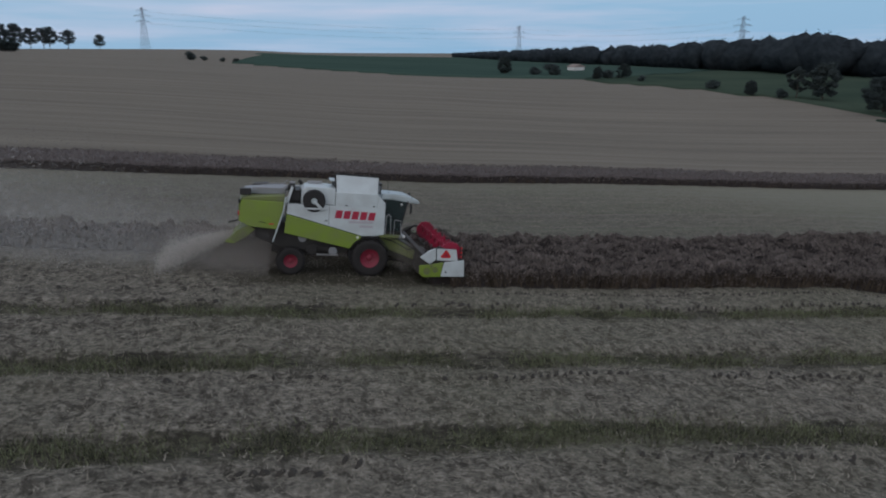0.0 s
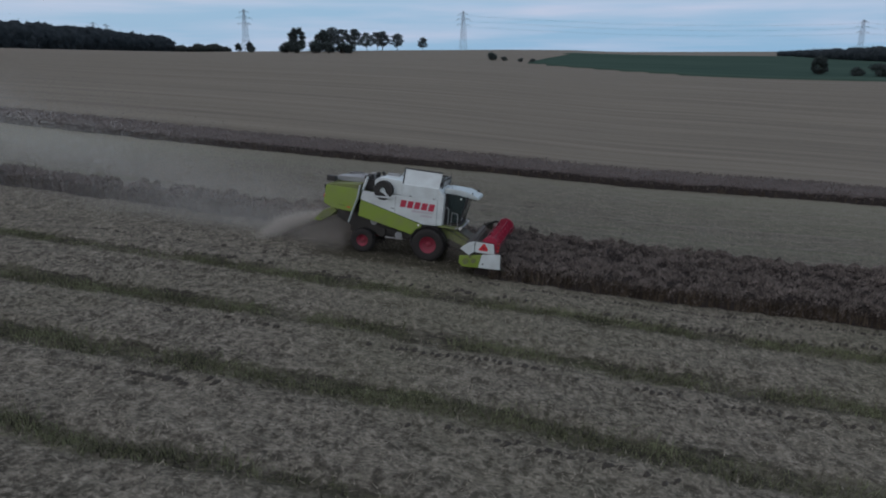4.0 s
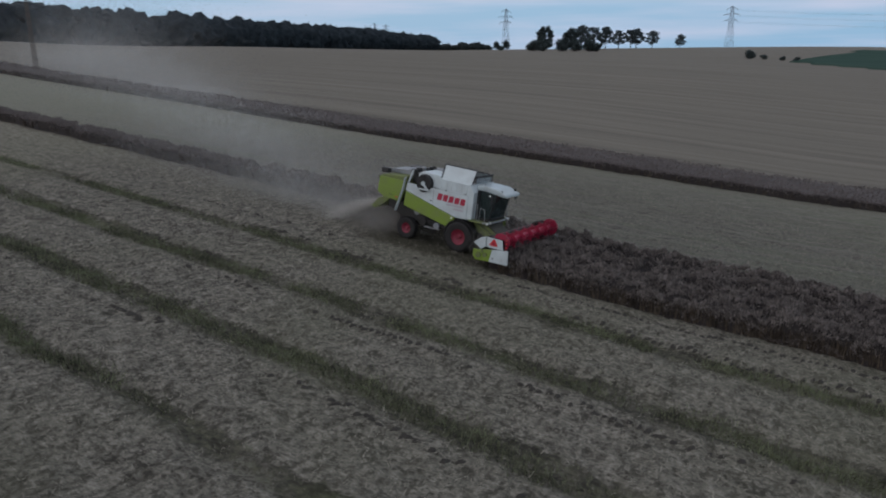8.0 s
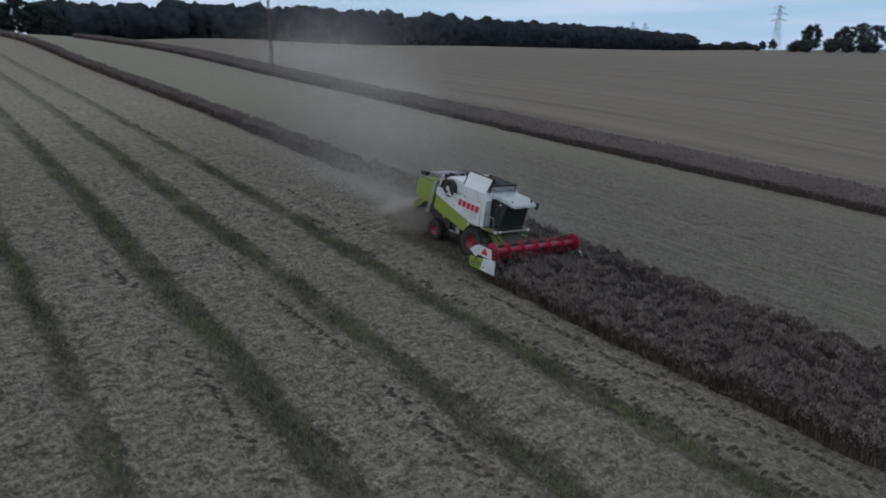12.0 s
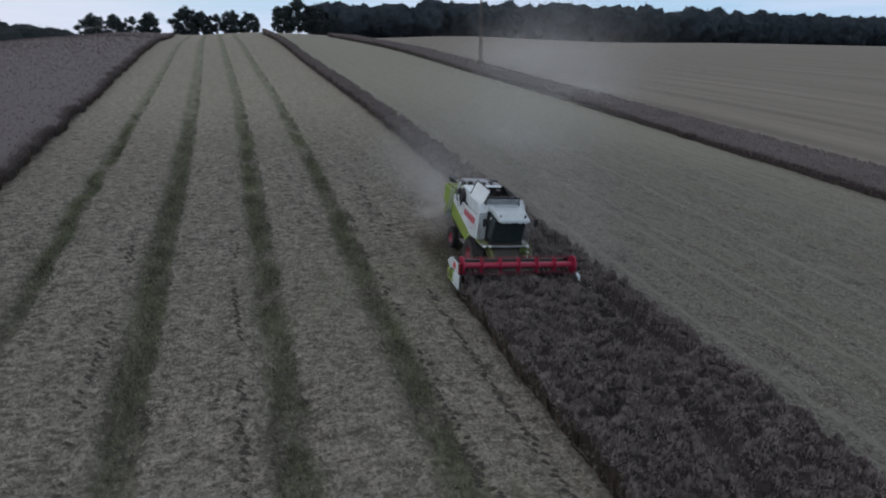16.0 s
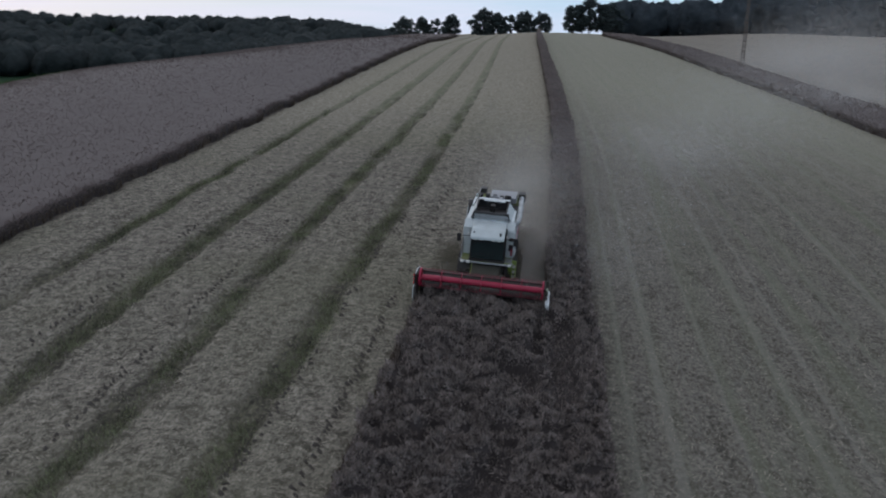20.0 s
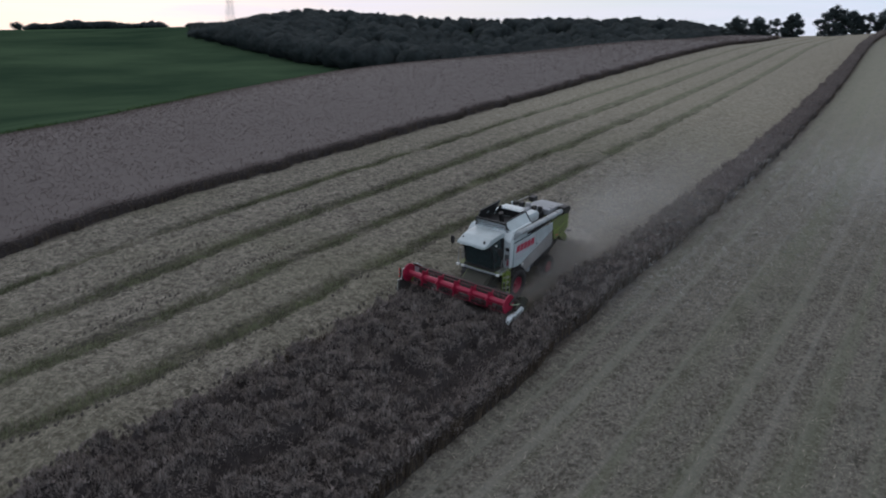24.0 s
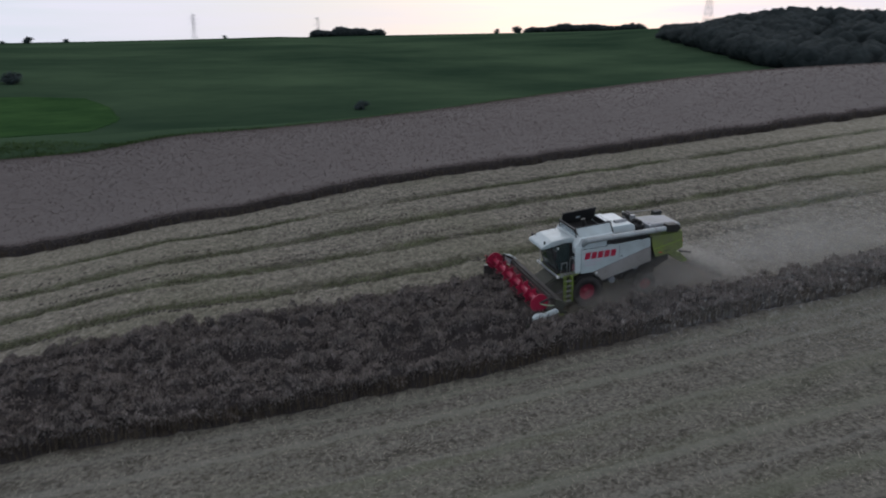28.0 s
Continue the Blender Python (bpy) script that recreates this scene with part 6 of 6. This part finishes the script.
def woods(name, place, n, height, seed, label, leaves=110, sight=None, size=0.9, most=19.0, fineness=2, mat=None):
    """A far wood: uneven crowns, each of a few ragged lumps with leaf clumps standing out of them. place: draws (x, y)."""
    g = np.random.RandomState(seed)
    x, y = place(g, n)
    z = land(x, y)
    # lines of trees swell and sink along their length and run out low at both ends
    run = np.degrees(np.arctan2(-x, y))
    u = (run - run.min()) / (run.max() - run.min() + 1e-6)
    tops = 1.3 * height * (0.84 + 0.12 * np.sin(9 * u + seed) + 0.1 * np.sin(23 * u + 2 * seed)) * np.clip(0.5 + 10 * np.minimum(u, 1 - u), 0, 1)
    if sight:
        # the skyline: bearing and how high the crowns reach for an eye 13 m up
        az = np.degrees(np.arctan2(-x, y))
        tops = np.clip(13.0 + np.hypot(x, y) * 1.1 * np.tan(np.radians(np.interp(az, [k[0] for k in sight], [k[1] for k in sight]))) - z, 5, most)
    vs, fs, count = [], [], 0
    for k in range(n):
        h = tops[k] * (0.78 + 0.30 * g.rand())
        wide = h * (0.40 + 0.20 * g.rand())
        # a bumpy crown that closes down to the ground, with loose leaf clumps over it
        cv, cf = CROWNS[fineness][g.randint(6)]
        a = g.rand() * 6.3
        turned_v = cv @ np.array(((math.cos(a), math.sin(a), 0), (-math.sin(a), math.cos(a), 0), (0, 0, 1)))
        hub, reach = np.array((x[k], y[k], z[k] + h * 0.46)), np.array((wide, wide, h * 0.46))
        vs.append(hub + turned_v * reach)
        fs.append(cf + count)
        count += len(cv)
        # the clumps sit on the bumps
        seat = turned_v[g.randint(len(cv), size=leaves)]
        mid_p = hub + seat * reach * (0.98 + 0.10 * g.rand(leaves, 1)) + g.randn(leaves, 3) * size * 0.5
        n_dir = seat / np.linalg.norm(seat, axis=1)[:, None] + 0.6 * g.randn(leaves, 3)
        ta = np.cross(n_dir, g.randn(leaves, 3))
        ta /= np.linalg.norm(ta, axis=1)[:, None] + 1e-9
        tb = np.cross(n_dir, ta)
        tb /= np.linalg.norm(tb, axis=1)[:, None] + 1e-9
        sz = size * (0.5 + g.rand(leaves, 1))
        vs.append(np.stack([mid_p - sz * ta / 2, mid_p + sz * ta / 2, mid_p + sz * tb * 0.8], 1).reshape(-1, 3))
        fs.append(np.arange(3 * leaves).reshape(-1, 3) + count)
        count += 3 * leaves
    ob = new(name, mesh_from(name, np.concatenate(vs), np.concatenate(fs), mat or WOOD_LEAF))
    tagged(ob, label, "wood", kind="stuff")
    return ob


def along_edge(points, depth):
    """Trees along a line of (bearing, distance), and back behind it."""
    P = np.array([at(a, d)[:2] for a, d in points])
    seg = np.linalg.norm(np.diff(P, axis=0), axis=1)
    cum = np.r_[0, np.cumsum(seg)]

    def draw(g, n):
        t = g.rand(n) * cum[-1]
        px, py = np.interp(t, cum, P[:, 0]), np.interp(t, cum, P[:, 1])
        back = 1 + (g.rand(n) ** 1.6) * depth / np.hypot(px, py)
        return px * back, py * back
    return draw


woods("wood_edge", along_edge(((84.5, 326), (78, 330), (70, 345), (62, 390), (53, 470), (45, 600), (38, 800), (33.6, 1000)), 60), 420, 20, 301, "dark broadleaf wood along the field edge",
      sight=((33, 0.75), (43, 1.75), (51, 2.15), (62, 2.8), (72, 3.2), (82, 3.0), (86, 2.9)), most=24, leaves=210, size=0.7, fineness=3, mat=HAZE_LEAF)
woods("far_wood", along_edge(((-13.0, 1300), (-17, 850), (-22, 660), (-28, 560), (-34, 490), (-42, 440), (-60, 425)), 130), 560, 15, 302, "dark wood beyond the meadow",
      sight=((-60, 0.7), (-46, 0.75), (-41, 0.95), (-31, 0.42), (-22, 0.10), (-13.5, -0.2)), most=24, mat=HAZE_LEAF)
woods("valley_wood", along_edge(((146.5, 720), (143, 620), (139, 520), (135, 470), (128, 450), (120, 450), (112, 460), (107, 500), (102.5, 540)), 430), 1150, 16, 303, "wooded hillside across the valley",
      sight=((102, 0.95), (105, 1.1), (107.5, 1.75), (112, 1.9), (118, 2.0), (124, 1.9), (131, 2.2), (134, 2.5), (138, 2.5), (141, 2.1), (144, 1.5), (147, 0.9)), leaves=130, size=0.95)
woods("horizon_wood", along_edge(((147.6, 1250), (157, 1200)), 40), 150, 11, 304, "line of trees on the green hill", leaves=40, size=1.3)
woods("horizon_wood", along_edge(((168, 1120), (174, 1100)), 40), 110, 11, 305, "line of trees on the green hill", leaves=40, size=1.3)
woods("horizon_wood", along_edge(((28.8, 1250), (33.5, 1250)), 40), 100, 11, 306, "far line of trees on the horizon", leaves=40, size=1.3)

# ---------- power lines ----------
def tower(name, height, label):
    """A lattice transmission tower: four legs, bracing and three pairs of arms."""
    e = thing(name, label, "power tower")
    def half(z):
        return height * (0.085 * (1 - z) + 0.016 * z)
    zs = [0, 0.14, 0.27, 0.39, 0.5, 0.6, 0.69, 0.77, 0.85, 0.92, 1.0]
    t = height * 0.0028
    for sx, sy in ((-1, -1), (1, -1), (1, 1), (-1, 1)):
        part("leg", pipe([(sx * half(z), sy * half(z), z * height) for z in zs], t, 5), LATTICE, e)
    bm = bmesh.new()
    for z0, z1 in zip(zs, zs[1:]):
        c0, c1 = [[(sx * half(z), sy * half(z), z * height) for sx, sy in ((-1, -1), (1, -1), (1, 1), (-1, 1))] for z in (z0, z1)]
        for k in range(4):
            rod(c0[k], c1[(k + 1) % 4], t * 0.6, 4, bm=bm)
            rod(c0[(k + 1) % 4], c1[k], t * 0.6, 4, bm=bm)
            rod(c1[k], c1[(k + 1) % 4], t * 0.6, 4, bm=bm)
    part("bracing", bm, LATTICE, e)
    for z, w in ((0.66, 0.17), (0.80, 0.20), (0.93, 0.13)):
        for sgn in (-1, 1):
            bm = bmesh.new()
            tip = (sgn * w * height, 0, z * height)
            for sy in (-1, 1):
                rod((sgn * half(z), sy * half(z), z * height), tip, t * 0.8, 4, bm=bm)
                rod((sgn * half(z), sy * half(z), (z + 0.04) * height), tip, t * 0.8, 4, bm=bm)
            rod(tip, (tip[0], 0, tip[2] - height * 0.035), t * 0.9, 5, bm=bm)
            part("cross_arm", bm, LATTICE, e)
    return e


TOWERS = ((10.6, 884, 47, 1), (-18.2, 1150, 50, 1), (-35.0, 900, 52, 1), (27.7, 1100, 60, 1), (38.1, 1500, 56, 1), (37.2, 1700, 60, 1), (143.2, 1050, 62, 1), (-177.5, 1300, 44, 1), (173.2, 1500, 44, 1))
base = tower("power_tower", 50, "grey lattice power transmission tower")
spots_t = []
for k, (az, d, h, _) in enumerate(TOWERS):
    x, y, z = at(az, d)
    m = Matrix.Translation((x, y, z)) @ Matrix.Rotation(radians(az + 25), 4, "Z")
    ob = base if k == 0 else copy_thing(base, m)
    ob.matrix_basis = m
    ob.scale = (h / 50,) * 3
    ob["group"] = "power towers"
    spots_t.append((x, y, z, h))


def wires(a, b):
    e = None
    for z in (0.63, 0.77, 0.90):
        for s in (-7, 7):
            pts = []
            for k in range(9):
                f = k / 8
                sag = -7 * 4 * f * (1 - f)
                pts.append((a[0] + (b[0] - a[0]) * f + s, a[1] + (b[1] - a[1]) * f, (a[2] + a[3] * z) * (1 - f) + (b[2] + b[3] * z) * f + sag))
            ob = part("power_cable", pipe(pts, 0.05, 3), LATTICE, e)
            if e is None:
                e = tagged(ob, "thin power cables sagging between towers", "cable")


wires(spots_t[0], spots_t[1])
wires(spots_t[1], spots_t[2])

# the pole in the field
pole = thing("utility_pole", "dark lattice utility pole standing at the edge of the crop strip", "utility pole")
px, py = -121.0, 41.0
pz = float(land(px, py))
pole.matrix_world = Matrix.Translation((px, py, pz))
for sx, sy in ((-1, -1), (1, -1), (1, 1), (-1, 1)):
    part("pole_leg", rod((sx * 0.32, sy * 0.32, -0.3), (sx * 0.16, sy * 0.16, 16.5), 0.06, 5), CONCRETE, pole)
bm = bmesh.new()
for k in range(14):
    z0, z1 = k * 1.15, (k + 1) * 1.15
    h0, h1 = 0.32 - 0.16 * z0 / 16.5, 0.32 - 0.16 * z1 / 16.5
    for (ax, ay), (bx, by) in (((-1, -1), (1, -1)), ((1, -1), (1, 1)), ((1, 1), (-1, 1)), ((-1, 1), (-1, -1))):
        rod((ax * h0, ay * h0, z0), (bx * h1, by * h1, z1), 0.035, 4, bm=bm)
part("pole_bracing", bm, CONCRETE, pole)
part("pole_arm", box(-1.6, 1.6, -0.08, 0.08, 15.6, 15.8, 0.02), CONCRETE, pole)
part("pole_arm", box(-1.1, 1.1, -0.08, 0.08, 16.4, 16.55, 0.02), CONCRETE, pole)
for x in (-1.5, 0.0, 1.5):
    part("insulator", rod((x, 0, 15.8), (x, 0, 16.15), 0.07, 8), CONCRETE, pole)
part("pole_footing", box(-0.9, 0.9, -0.9, 0.9, -0.3, 0.22, 0.05), CONCRETE, pole)

# the small white farm building beyond the meadow
shed = thing("farm_building", "small white farm building beyond the meadow", "building")
x, y, z = at(-23.6, 430)
shed.matrix_world = Matrix.Translation((x, y, z)) @ Matrix.Rotation(0.5, 4, "Z")
part("wall", box(-4.5, 4.5, -3, 3, -0.5, 2.6, 0.05), SHED, shed)
part("roof", prism([(-4.9, 2.55), (4.9, 2.55), (4.7, 2.9), (0, 4.4), (-4.7, 2.9)], -3.3, 3.3, 0.05), ROOF_TILE, shed)
